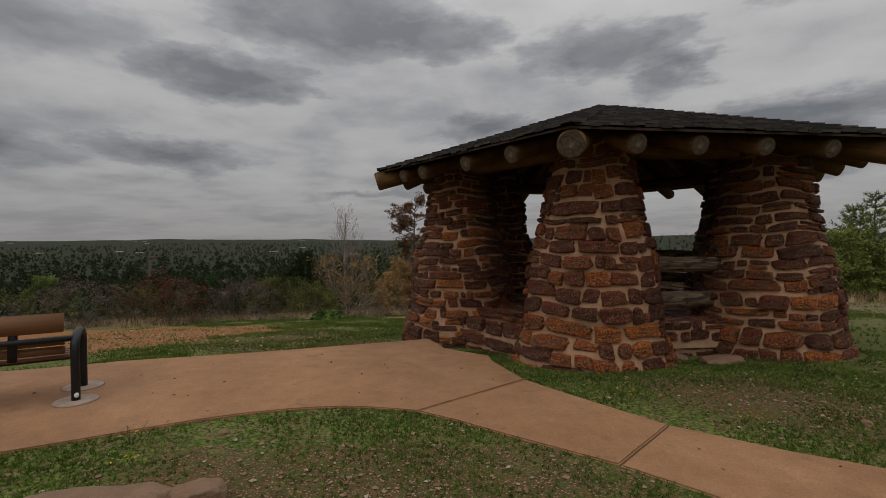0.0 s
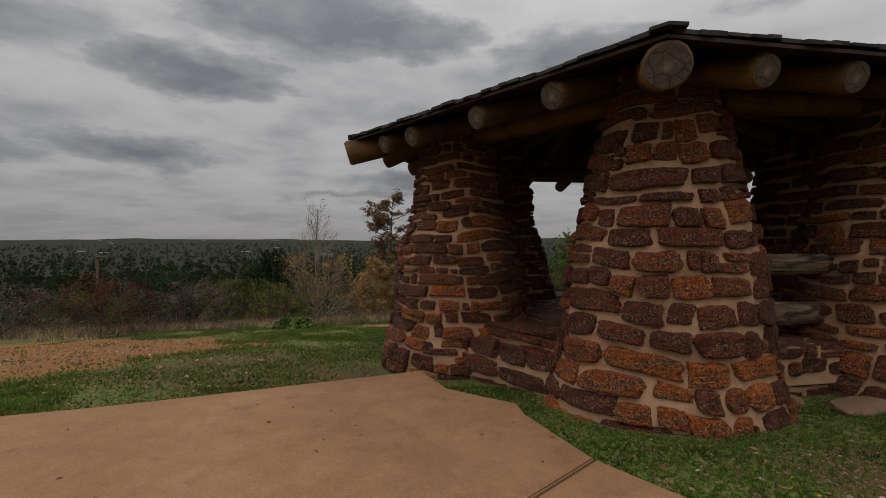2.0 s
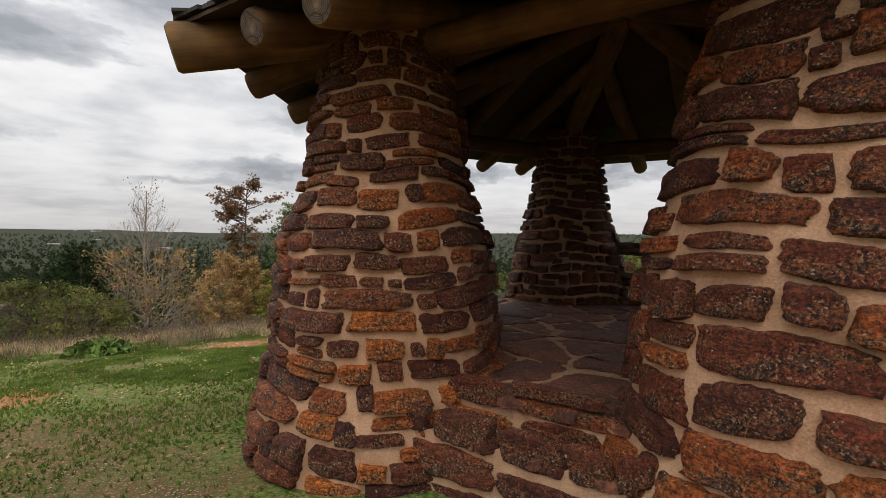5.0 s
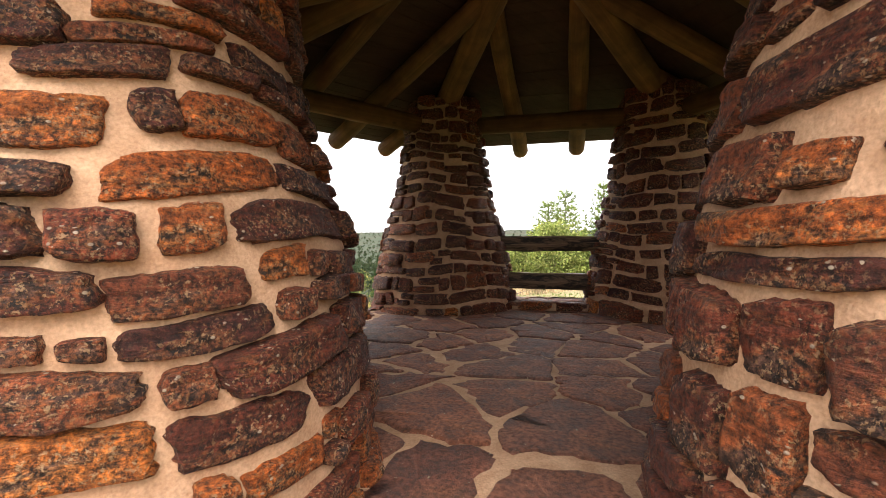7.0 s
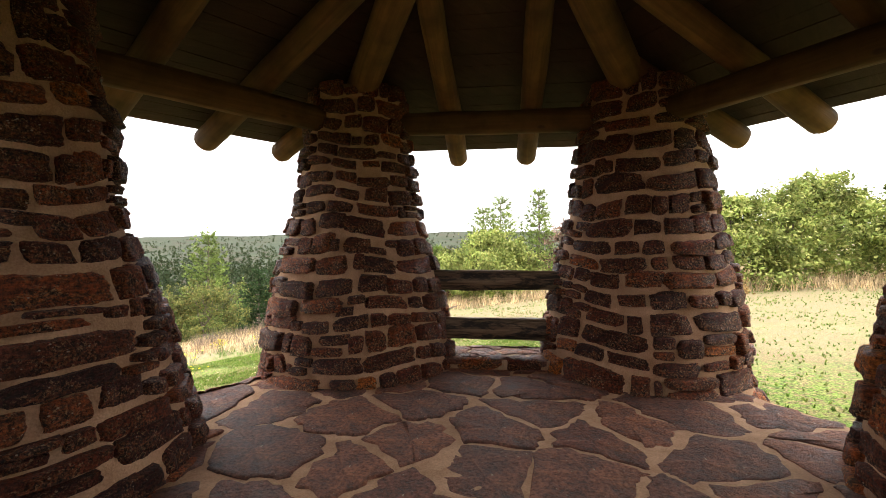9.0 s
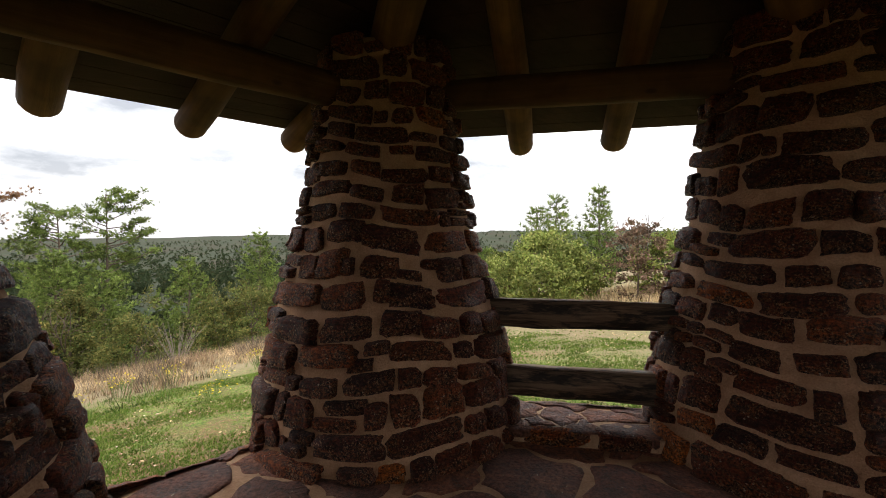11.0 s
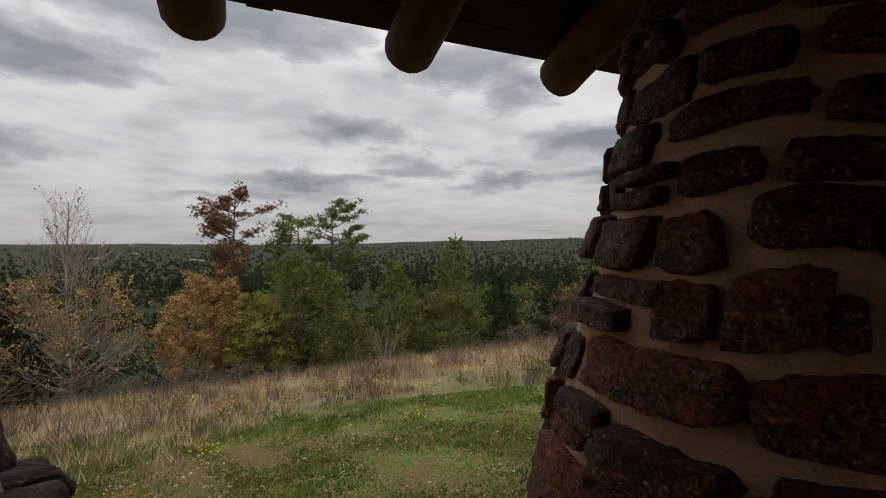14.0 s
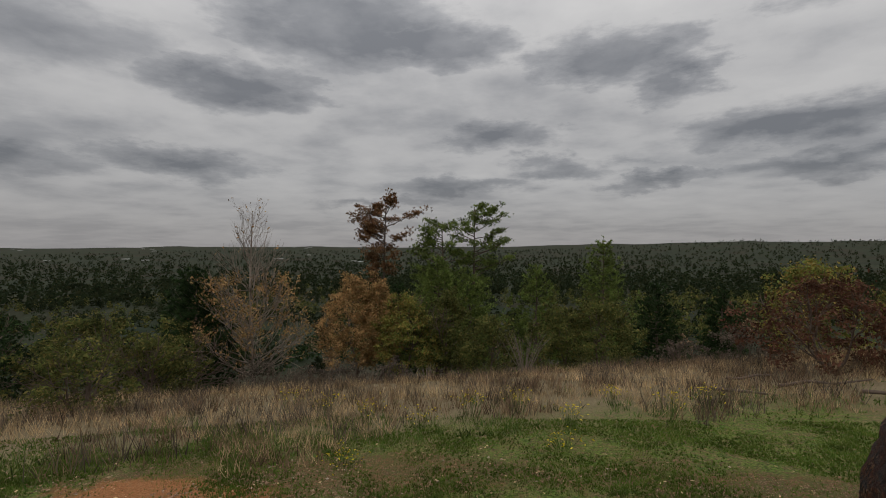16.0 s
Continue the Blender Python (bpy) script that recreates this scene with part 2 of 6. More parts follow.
m = Mat("flagstone", 0.75, 0, 0.4)
_r = m.ramp(m.random(), (0.0, (0.173, 0.059, 0.034)), (1.0, (0.284, 0.100, 0.051)), (0.5, (0.184, 0.078, 0.051)))
_a = m.noise(5, 5, 0.6)
_c = m.mix(0.8, _r, m.ramp(_a, (0.36, 0.4), (0.64, 1.45)), "MULTIPLY")
_c = m.mix(m.ramp(m.noise(2.2, 3), (0.55, 0.0), (0.72, 0.5)), _c, (0.284, 0.112, 0.047))
_c = m.mix(m.ramp(m.noise(30, 2, 0.5), (0.70, 0.0), (0.74, 0.8)), _c, (0.473, 0.367, 0.246))
_c = m.mix(0.75, _c, m.ramp(m.noise(38, 4, 0.7), (0.36, 0.35), (0.62, 1.5)), "MULTIPLY")
FLAG = m.color(_c).roughness(m.ramp(_a, (0.3, 0.5), (0.75, 0.88))).bump(m.math("ADD", m.noise(32, 5, 0.75), m.math("MULTIPLY", _a, 1.8)), 1.0, 0.05).m


def timber(name, a, b, dark=0.35, along=(14, 14, 0.9)):
    m = Mat(name, 0.8, 0, 0.3)
    f = m.noise(1.0, 6, 0.6, m.stretch(*along), 0.6)
    c = m.mix(m.ramp(f, (0.3, 0.0), (0.7, 1.0)), a, b)
    c = m.mix(0.8, c, m.ramp(m.noise(2.5, 3), (0.35, dark), (0.65, 1.1)), "MULTIPLY")
    c = m.mix(m.ramp(m.random(), (0.0, 0.0), (1.0, 0.35)), c, (0.05, 0.032, 0.02))
    knots = m.ramp(m.cells(2.6, m.stretch(1, 1, 0.5)), (0.035, 1.0), (0.07, 0.0))
    c = m.mix(m.math("MULTIPLY", knots, 0.7), c, (0.05, 0.028, 0.015))
    return m.color(c).bump(m.math("ADD", f, m.math("MULTIPLY", m.noise(60, 3, 0.6, m.stretch(1, 1, 0.1)), 0.5)), 0.5, 0.012).m


LOG = timber("log_wood", (0.125, 0.060, 0.019), (0.250, 0.130, 0.042))
BEAM = timber("beam_wood", (0.098, 0.046, 0.016), (0.190, 0.096, 0.032))
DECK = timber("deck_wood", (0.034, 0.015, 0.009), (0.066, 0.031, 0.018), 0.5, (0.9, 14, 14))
m = Mat("rail_wood", 0.75, 0, 0.35)
_g = m.noise(1.0, 7, 0.7, m.stretch(1.6, 30, 30), 0.8)
_c = m.mix(m.ramp(_g, (0.34, 0.0), (0.64, 1.0)), (0.062, 0.036, 0.022), (0.300, 0.205, 0.130))
_char = m.noise(1.0, 5, 0.7, m.stretch(2.2, 9, 9), 0.5)
_c = m.mix(m.ramp(_char, (0.50, 0.0), (0.58, 0.92)), _c, (0.016, 0.012, 0.010))
_crack = m.noise(1.0, 3, 0.6, m.stretch(0.9, 42, 42), 0.3)
_c = m.mix(m.ramp(_crack, (0.33, 0.9), (0.38, 0.0)), _c, (0.014, 0.010, 0.008))
RAIL = m.color(_c).roughness(m.ramp(_char, (0.5, 0.85), (0.58, 0.5))).bump(m.math("ADD", _g, m.ramp(_crack, (0.33, 0.0), (0.40, 0.8))), 0.8, 0.016).m

m = Mat("log_end", 0.85)
_n1 = m.noise(3, 3)
_sep = m.n.new("ShaderNodeSeparateXYZ")
m.l.new(m.co, _sep.inputs[0])
_rad = m.math("SQRT", m.math("ADD", m.math("MULTIPLY", _sep.outputs[0], _sep.outputs[0]), m.math("MULTIPLY", _sep.outputs[1], _sep.outputs[1])))
_ring = m.math("SINE", m.math("ADD", m.math("MULTIPLY", _rad, 420), m.math("MULTIPLY", _n1, 14)))
_c = m.mix(m.ramp(_ring, (0.0, 0.0), (1.0, 1.0)), (0.092, 0.066, 0.044), (0.152, 0.116, 0.080))
_ck = m.n.new("ShaderNodeTexVoronoi")
_ck.feature = "DISTANCE_TO_EDGE"
_ck.inputs["Scale"].default_value = 7.0
m.l.new(m.co, _ck.inputs["Vector"])
_c = m.mix(m.ramp(_ck.outputs["Distance"], (0.0, 0.8), (0.05, 0.0)), _c, (0.024, 0.018, 0.013))
_c = m.mix(m.ramp(_rad, (0.015, 0.6), (0.055, 0.0)), _c, (0.272, 0.208, 0.136))
_c = m.mix(0.8, _c, m.ramp(m.noise(14, 4), (0.3, 0.45), (0.65, 1.1)), "MULTIPLY")
LOG_END = m.color(_c).bump(_ring, 0.3, 0.004).m

m = Mat("wood_shingle", 0.85)
_c = m.ramp(m.random(), (0.0, (0.025, 0.020, 0.017)), (1.0, (0.077, 0.065, 0.056)), (0.5, (0.038, 0.031, 0.026)))
_f = m.noise(1, 4, 0.6, m.stretch(40, 3, 10))
SHINGLE = m.color(m.mix(0.7, _c, m.ramp(_f, (0.3, 0.45), (0.7, 1.25)), "MULTIPLY")).bump(_f, 0.5, 0.006).m
m = Mat("wood_shingle_rest", 0.85)
_c = m.ramp(m.island(), (0.0, (0.025, 0.020, 0.017)), (1.0, (0.077, 0.065, 0.056)), (0.5, (0.038, 0.031, 0.026)))
_f = m.noise(9, 4, 0.6)
SHINGLE_REST = m.color(m.mix(0.7, _c, m.ramp(_f, (0.3, 0.45), (0.7, 1.25)), "MULTIPLY")).m

m = Mat("concrete", 0.9, 0, 0.3)
_n1, _n2 = m.noise(0.8, 5, 0.6), m.noise(60, 4, 0.7)
_c = m.mix(m.ramp(_n1, (0.35, 0.0), (0.7, 1.0)), (0.301, 0.154, 0.075), (0.391, 0.213, 0.108))
_c = m.mix(0.6, _c, m.ramp(_n2, (0.3, 0.65), (0.7, 1.25)), "MULTIPLY")
_c = m.mix(0.5, _c, m.ramp(m.noise(4, 6, 0.7), (0.35, 0.75), (0.65, 1.2)), "MULTIPLY")
_c = m.mix(m.ramp(m.noise(3.3, 4, 0.65), (0.60, 0.0), (0.72, 0.5)), _c, (0.154, 0.084, 0.052))
_c = m.mix(m.ramp(m.noise(2.1, 5, 0.7), (0.62, 0.0), (0.70, 0.35)), _c, (0.374, 0.251, 0.167))
_sp = m.math("MULTIPLY", m.ramp(m.cells(26), (0.05, 1.0), (0.09, 0.0)), m.math("GREATER_THAN", m.noise(7, 1), 0.55))
_c = m.mix(m.math("MULTIPLY", _sp, 0.6), _c, (0.106, 0.065, 0.042))
_c = m.mix(m.ramp(m.noise(0.35, 6, 0.7, None, 0.8), (0.52, 0.0), (0.66, 0.45)), _c, (0.195, 0.103, 0.060))
CONCRETE = m.color(_c).bump(_n2, 0.25, 0.004).m

m = Mat("ground", 0.95, 0, 0.15)
_big, _mid, _fine = m.noise(0.55, 5, 0.6), m.noise(2.6, 5, 0.65), m.noise(34, 4, 0.7)
_grass = m.mix(m.ramp(_mid, (0.35, 0.0), (0.68, 1.0)), (0.066, 0.112, 0.016), (0.135, 0.170, 0.034))
_peb = m.cells(42)
_grass = m.mix(m.ramp(m.noise(8, 5, 0.72), (0.47, 0.0), (0.58, 0.85)), _grass, (0.165, 0.120, 0.058))
_grass = m.mix(0.9, _grass, m.ramp(m.noise(26, 3, 0.7), (0.36, 0.3), (0.62, 1.7)), "MULTIPLY")
_bits = m.math("MULTIPLY", m.ramp(m.cells(17), (0.22, 1.0), (0.34, 0.0)), m.ramp(m.noise(1.4, 3, 0.6), (0.42, 0.0), (0.62, 0.55)))
_grass = m.mix(_bits, _grass, (0.288, 0.200, 0.104))
_gravel = m.mix(m.ramp(_peb, (0.16, 1.0), (0.42, 0.0)), (0.120, 0.072, 0.034), (0.44, 0.315, 0.205))
_gravel = m.mix(m.ramp(m.noise(1.7, 4, 0.7), (0.42, 0.0), (0.58, 0.7)), _gravel, m.mix(m.ramp(_peb, (0.12, 1.0), (0.4, 0.0)), (0.165, 0.092, 0.040), (0.36, 0.225, 0.12)))
_gravel = m.mix(m.ramp(m.noise(14, 4, 0.7), (0.46, 0.0), (0.56, 0.8)), _gravel, (0.085, 0.100, 0.026))
_gf = m.math("ADD", m.math("MULTIPLY", m.attr("gravel"), 0.9), m.math("SUBTRACT", m.math("ADD", m.math("MULTIPLY", _big, 0.5), m.math("MULTIPLY", _mid, 0.5)), 0.5))
_c = m.mix(m.ramp(_gf, (0.03, 0.0), (0.16, 1.0)), _grass, _gravel)
_c = m.mix(m.ramp(m.math("ADD", m.attr("clay"), m.math("MULTIPLY", m.math("SUBTRACT", _mid, 0.5), 0.8)), (0.35, 0.0), (0.6, 0.9)), _c, m.mix(m.ramp(_peb, (0.08, 1.0), (0.45, 0.0)), (0.320, 0.132, 0.050), (0.528, 0.280, 0.136)))
_c = m.mix(m.attr("dry"), _c, m.mix(_mid, (0.160, 0.124, 0.068), (0.272, 0.216, 0.128)))
_wood = m.mix(m.ramp(m.noise(0.02, 6, 0.7), (0.35, 0.0), (0.65, 1.0)), (0.018, 0.028, 0.013), (0.036, 0.040, 0.019))
_wood = m.mix(m.ramp(m.noise(0.011, 5, 0.65), (0.50, 0.0), (0.60, 0.8)), _wood, m.mix(m.noise(0.05, 4), (0.024, 0.019, 0.009), (0.050, 0.038, 0.021)))
_c = m.mix(m.attr("brushy"), _c, (0.060, 0.050, 0.027))
_c = m.mix(m.attr("woods"), _c, _wood)
_c = m.mix(0.8, _c, m.ramp(_fine, (0.3, 0.5), (0.7, 1.25)), "MULTIPLY")
GROUND = m.color(_c).bump(m.math("ADD", _fine, m.math("MULTIPLY", _peb, -0.8)), 0.7, 0.02).m


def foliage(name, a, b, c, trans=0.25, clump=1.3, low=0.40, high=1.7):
    """Leaves: tone by leaf; clump noise paints lit tufts and shaded gaps into the colour."""
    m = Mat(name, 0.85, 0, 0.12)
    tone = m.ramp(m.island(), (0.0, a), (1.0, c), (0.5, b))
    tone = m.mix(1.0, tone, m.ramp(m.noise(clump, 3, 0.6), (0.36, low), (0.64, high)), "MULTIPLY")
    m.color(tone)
    t = m.n.new("ShaderNodeBsdfTranslucent")
    mx = m.n.new("ShaderNodeMixShader")
    mx.inputs[0].default_value = trans
    m.l.new(tone, t.inputs[0])
    m.l.new(m.b.outputs[0], mx.inputs[1]), m.l.new(t.outputs[0], mx.inputs[2])
    m.l.new(mx.outputs[0], m.n["Material Output"].inputs[0])
    return m.m


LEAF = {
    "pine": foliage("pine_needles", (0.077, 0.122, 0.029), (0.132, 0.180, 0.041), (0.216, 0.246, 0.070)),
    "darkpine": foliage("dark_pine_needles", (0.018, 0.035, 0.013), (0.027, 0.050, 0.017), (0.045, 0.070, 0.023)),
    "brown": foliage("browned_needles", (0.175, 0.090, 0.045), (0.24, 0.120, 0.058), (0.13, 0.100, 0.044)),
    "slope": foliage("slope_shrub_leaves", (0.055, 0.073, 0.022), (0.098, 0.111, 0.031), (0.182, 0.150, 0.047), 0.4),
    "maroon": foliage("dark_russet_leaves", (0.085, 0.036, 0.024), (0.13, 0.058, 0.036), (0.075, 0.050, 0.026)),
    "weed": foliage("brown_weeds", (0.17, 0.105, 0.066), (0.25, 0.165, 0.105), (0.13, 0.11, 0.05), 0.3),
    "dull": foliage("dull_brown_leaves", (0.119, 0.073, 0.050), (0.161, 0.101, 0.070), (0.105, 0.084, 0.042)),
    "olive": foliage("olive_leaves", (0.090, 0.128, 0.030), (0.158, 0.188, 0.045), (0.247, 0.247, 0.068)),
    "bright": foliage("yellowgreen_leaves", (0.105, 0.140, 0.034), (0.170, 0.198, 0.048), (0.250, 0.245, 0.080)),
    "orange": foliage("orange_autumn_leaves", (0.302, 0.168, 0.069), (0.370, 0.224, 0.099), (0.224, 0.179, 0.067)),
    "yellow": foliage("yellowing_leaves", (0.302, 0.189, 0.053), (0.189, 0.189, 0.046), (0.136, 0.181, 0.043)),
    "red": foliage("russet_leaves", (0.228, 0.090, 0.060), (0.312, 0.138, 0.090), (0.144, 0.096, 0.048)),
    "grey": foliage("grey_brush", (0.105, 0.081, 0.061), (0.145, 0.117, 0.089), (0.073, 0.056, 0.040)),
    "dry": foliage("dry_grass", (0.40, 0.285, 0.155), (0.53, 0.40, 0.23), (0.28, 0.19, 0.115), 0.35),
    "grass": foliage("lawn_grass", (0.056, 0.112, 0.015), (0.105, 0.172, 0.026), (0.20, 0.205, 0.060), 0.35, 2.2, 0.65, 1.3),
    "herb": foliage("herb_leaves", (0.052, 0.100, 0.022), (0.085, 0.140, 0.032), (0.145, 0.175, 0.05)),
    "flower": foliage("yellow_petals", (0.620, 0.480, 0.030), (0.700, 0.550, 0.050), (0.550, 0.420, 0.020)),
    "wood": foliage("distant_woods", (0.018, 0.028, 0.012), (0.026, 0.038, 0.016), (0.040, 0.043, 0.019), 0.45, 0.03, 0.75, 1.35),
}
m = Mat("bark", 0.95)
_f = m.noise(1, 5, 0.7, m.stretch(9, 9, 2))
BARK = m.color(m.mix(_f, (0.055, 0.040, 0.030), (0.17, 0.125, 0.095))).bump(_f, 0.6, 0.02).m
m = Mat("pale_bark", 0.9)
_f = m.noise(1, 5, 0.7, m.stretch(9, 9, 2))
PALE = m.color(m.mix(_f, (0.147, 0.115, 0.089), (0.319, 0.261, 0.210))).m
m = Mat("black_steel", 0.45, 0.4, 0.5)
STEEL = m.color(m.ramp(m.noise(30, 3), (0.3, (0.012, 0.012, 0.014)), (0.7, (0.022, 0.022, 0.026)))).bump(m.noise(160, 2), 0.1, 0.001).m
m = Mat("bench_wood", 0.55, 0, 0.4)
_f = m.noise(1, 5, 0.6, m.stretch(2, 40, 40), 0.4)
BENCH = m.color(m.mix(_f, (0.13, 0.058, 0.024), (0.24, 0.112, 0.044))).bump(_f, 0.2, 0.003).m
m = Mat("pale_concrete", 0.9)
PAD = m.color(m.ramp(m.noise(12, 4), (0.3, (0.281, 0.204, 0.157)), (0.7, (0.391, 0.306, 0.238)))).m
m = Mat("white_plastic", 0.5)
WHITE = m.color(m.ramp(m.noise(40, 2), (0.3, (0.62, 0.62, 0.60)), (0.7, (0.78, 0.78, 0.76)))).m
m = Mat("sandstone", 0.9)
_f = m.noise(6, 5, 0.65)
SAND = m.color(m.mix(_f, (0.150, 0.079, 0.045), (0.315, 0.203, 0.128))).bump(m.math("ADD", _f, m.noise(40, 4)), 0.8, 0.02).m
m = Mat("joint_dirt", 0.95)
_f = m.noise(40, 4, 0.7)
SOIL = m.color(m.mix(_f, (0.05, 0.030, 0.018), (0.15, 0.095, 0.055))).bump(_f, 0.6, 0.006).m
m = Mat("far_white", 0.7)
FARWHITE = m.color(m.ramp(m.noise(0.05, 2), (0.3, (0.38, 0.38, 0.37)), (0.7, (0.5, 0.49, 0.47)))).m


# ---- mesh helpers ----
def mesh_ob(name, verts, faces, mat, parent=None, label="", smooth=True, at=None):
    """One mesh object; verts in world metres, its origin moved to `at`."""
    if at is not None:
        a = Vector(at)
        verts = [(v[0] - a.x, v[1] - a.y, v[2] - a.z) for v in verts]
    me = bpy.data.meshes.new(name)
    me.from_pydata([tuple(v) for v in verts], [], faces)
    if smooth:
        me.polygons.foreach_set("use_smooth", [True] * len(me.polygons))
    me.materials.append(mat)
    ob = new(name, me)
    if at is not None:
        ob.location = at
    if parent is not None:
        ob.parent = parent
        bpy_base = BASE.get(parent.name)
        if bpy_base is not None:
            ob.location = ob.location - bpy_base
    if label:
        tagged(ob, label)
    return ob


BASE = {}


def thing(name, at, label, category, group="", kind=""):
    """An Empty at a thing's base that parents its parts."""
    ob = new(name)
    ob.empty_display_size = 0.2
    ob.location = at
    BASE[ob.name] = Vector(at)
    return tagged(ob, label, category, group, kind)


def part(name, bm, mat, parent, label="", at=None, smooth=True):
    """One bmesh as one part."""
    verts = [v.co.copy() for v in bm.verts]
    bm.verts.index_update()
    faces = [[v.index for v in f.verts] for f in bm.faces]
    bm.free()
    return mesh_ob(name, verts, faces, mat, parent, label, smooth, at)


def tube(points, radii, sides=12, cap=True, wob=0.0, seed=0.0):
    """Verts and faces of a round bar along points."""
    verts, faces = [], []
    n = len(points)
    pts = [Vector(p) for p in points]
    for i, p in enumerate(pts):
        d = (pts[min(i + 1, n - 1)] - pts[max(i - 1, 0)]).normalized()
        side = d.cross(Vector((0, 0, 1)))
        side = side.normalized() if side.length > 1e-3 else Vector((1, 0, 0))
        up = side.cross(d)
        for k in range(sides):
            a = 2 * math.pi * k / sides
            r = radii[i]
            if wob:
                r *= 1 + wob * noise.noise(Vector((math.cos(a) * 0.7, math.sin(a) * 0.7, i * 0.35 + seed)))
            verts.append(p + side * (r * math.cos(a)) + up * (r * math.sin(a)))
    for i in range(n - 1):
        for k in range(sides):
            faces.append((i * sides + k, i * sides + (k + 1) % sides, (i + 1) * sides + (k + 1) % sides, (i + 1) * sides + k))
    if cap:
        faces.append(tuple(range(sides - 1, -1, -1)))
        faces.append(tuple((n - 1) * sides + k for k in range(sides)))
    return verts, faces


def box_bm(sx, sy, sz, bevel=0.01, seg=2):
    bm = bmesh.new()
    bmesh.ops.create_cube(bm, size=1)
    bmesh.ops.scale(bm, vec=(sx, sy, sz), verts=bm.verts)
    if bevel:
        bmesh.ops.bevel(bm, geom=list(bm.edges), offset=bevel, segments=seg, affect="EDGES")
    return bm


def moved(bm, m):
    bmesh.ops.transform(bm, matrix=m, verts=bm.verts)
    return bm


def joined(name, lists, mat, label="", category="", kind="", parent=None, smooth=True):
    """Many verts/faces lists as one mesh."""
    V, F = [], []
    for v, f in lists:
        o = len(V)
        V.extend(v)
        F.extend([tuple(i + o for i in q) for q in f])
    ob = mesh_ob(name, V, F, mat, parent, label, smooth)
    return tagged(ob, "", category, "", kind)


def fast_mesh(name, verts, corner_count, mat):
    """Separate triangles or quads from one array of corners."""
    n = len(verts)
    me = bpy.data.meshes.new(name)
    me.vertices.add(n), me.loops.add(n), me.polygons.add(n // corner_count)
    me.vertices.foreach_set("co", np.ascontiguousarray(verts, dtype=np.float32).ravel())
    me.loops.foreach_set("vertex_index", np.arange(n, dtype=np.int32))
    me.polygons.foreach_set("loop_start", np.arange(0, n, corner_count, dtype=np.int32))
    me.update(calc_edges=True)
    me.validate()
    me.materials.append(mat)
    return new(name, me)


# ---- ground: one sheet to the horizon ----
def ground():
    rings, segs = 205, 288
    rad = 0.4 * 1.0468 ** np.arange(rings)
    rad[-1] = 4600
    ang = np.arange(segs) / segs * 2 * np.pi
    X = CX + rad[:, None] * np.cos(ang)[None]
    Y = CY + rad[:, None] * np.sin(ang)[None]
    Z = terrain(X, Y)
    d = np.hypot(X - CX, Y - CY)
    s = -0.35 * X + 0.94 * Y
    bump = 0.03 * np.sin(X * 1.7 + 0.6 * Y) * np.sin(Y * 1.3 - X * 0.4) + 0.015 * np.sin(X * 4.1) * np.sin(Y * 3.7)
    flat = np.clip((d - 4.5) / 4, 0, 1) * np.clip((np.hypot(X, Y - 2.0) - 10) / 4, 0, 1)
    rng = np.random.RandomState(3)
    wood = np.clip((d - 55) / 30, 0, 1) * np.clip((s - 25) / 15, 0, 1)
    Z = Z + bump * flat * (1 - wood) - 0.016 + wood * np.clip(d / 300, 0, 1) * rng.uniform(-2.5, 2.5, Z.shape)
    verts = np.stack([X, Y, Z], -1).reshape(-1, 3).tolist()
    verts.append((CX, CY, -0.4))
    faces = []
    for i in range(rings - 1):
        a, b = i * segs, (i + 1) * segs
        for k in range(segs):
            k2 = (k + 1) % segs
            faces.append((a + k, b + k, b + k2, a + k2))
    c = len(verts) - 1
    faces += [(c, k, (k + 1) % segs) for k in range(segs)]
    ob = mesh_ob("ground", verts, faces, GROUND)
    tagged(ob, "patchy grass and gravel hilltop falling to wooded plain", "ground", "", "structure")

    def blob(cx, cy, rx, ry):
        return np.exp(-((X - cx) / rx) ** 2 - ((Y - cy) / ry) ** 2)
    gravel = 1.1 * blob(0.2, 0.6, 1.3, 0.8) + 0.6 * blob(3.6, 3.5, 0.9, 0.5) + 0.5 * blob(4.8, 2.9, 1.2, 0.6) + 0.4 * blob(-2.0, 16.6, 1.4, 0.8) + 0.2 * blob(3.2, 14.5, 2, 1) + 0.1 * np.clip((X - 8) / 4, 0, 1) \
        + 0.35 * blob(-3.6, 8.5, 1.5, 1.0) + 0.5 * blob(6.5, 16.5, 2.5, 1.2) + 0.1 * blob(1.8, 15.2, 1.5, 0.8) + 0.3 * blob(-4.5, 7.0, 2.0, 0.8) + 0.4 * blob(-2.6, 6.6, 0.9, 0.5) + 0.6 * blob(-2.0, 17.2, 2.2, 0.8) + 0.3 * blob(1.5, 17.8, 2.0, 0.5) + 0.7 * blob(6.4, 16.9, 1.4, 0.6)
    clay = blob(-8.8, 8.0, 2.9, 3.0) + blob(-9.5, 11.0, 3.5, 2.2) + 0.9 * blob(-12.5, 9.5, 3.0, 3.0) + 0.9 * blob(-6.2, 10.8, 1.5, 0.7) + 0.95 * blob(-2.7, 16.5, 2.0, 0.75)
    dry = np.clip(np.clip((s - 17.6) / 2.5, 0, 1) + 0.65 * np.clip((X - 8.5) / 2.5, 0, 1) * np.clip((Y - 6) / 3, 0, 1), 0, 1) * (1 - wood)
    for name, val in (("gravel", np.clip(gravel, 0, 1)), ("clay", np.clip(clay, 0, 1)), ("dry", dry), ("woods", wood), ("brushy", np.clip((s - 26) / 3, 0, 1))):
        at = ob.data.attributes.new(name, "FLOAT", "POINT")
        at.data.foreach_set("value", np.append(val.ravel(), 0.3).astype(np.float32))


ground()


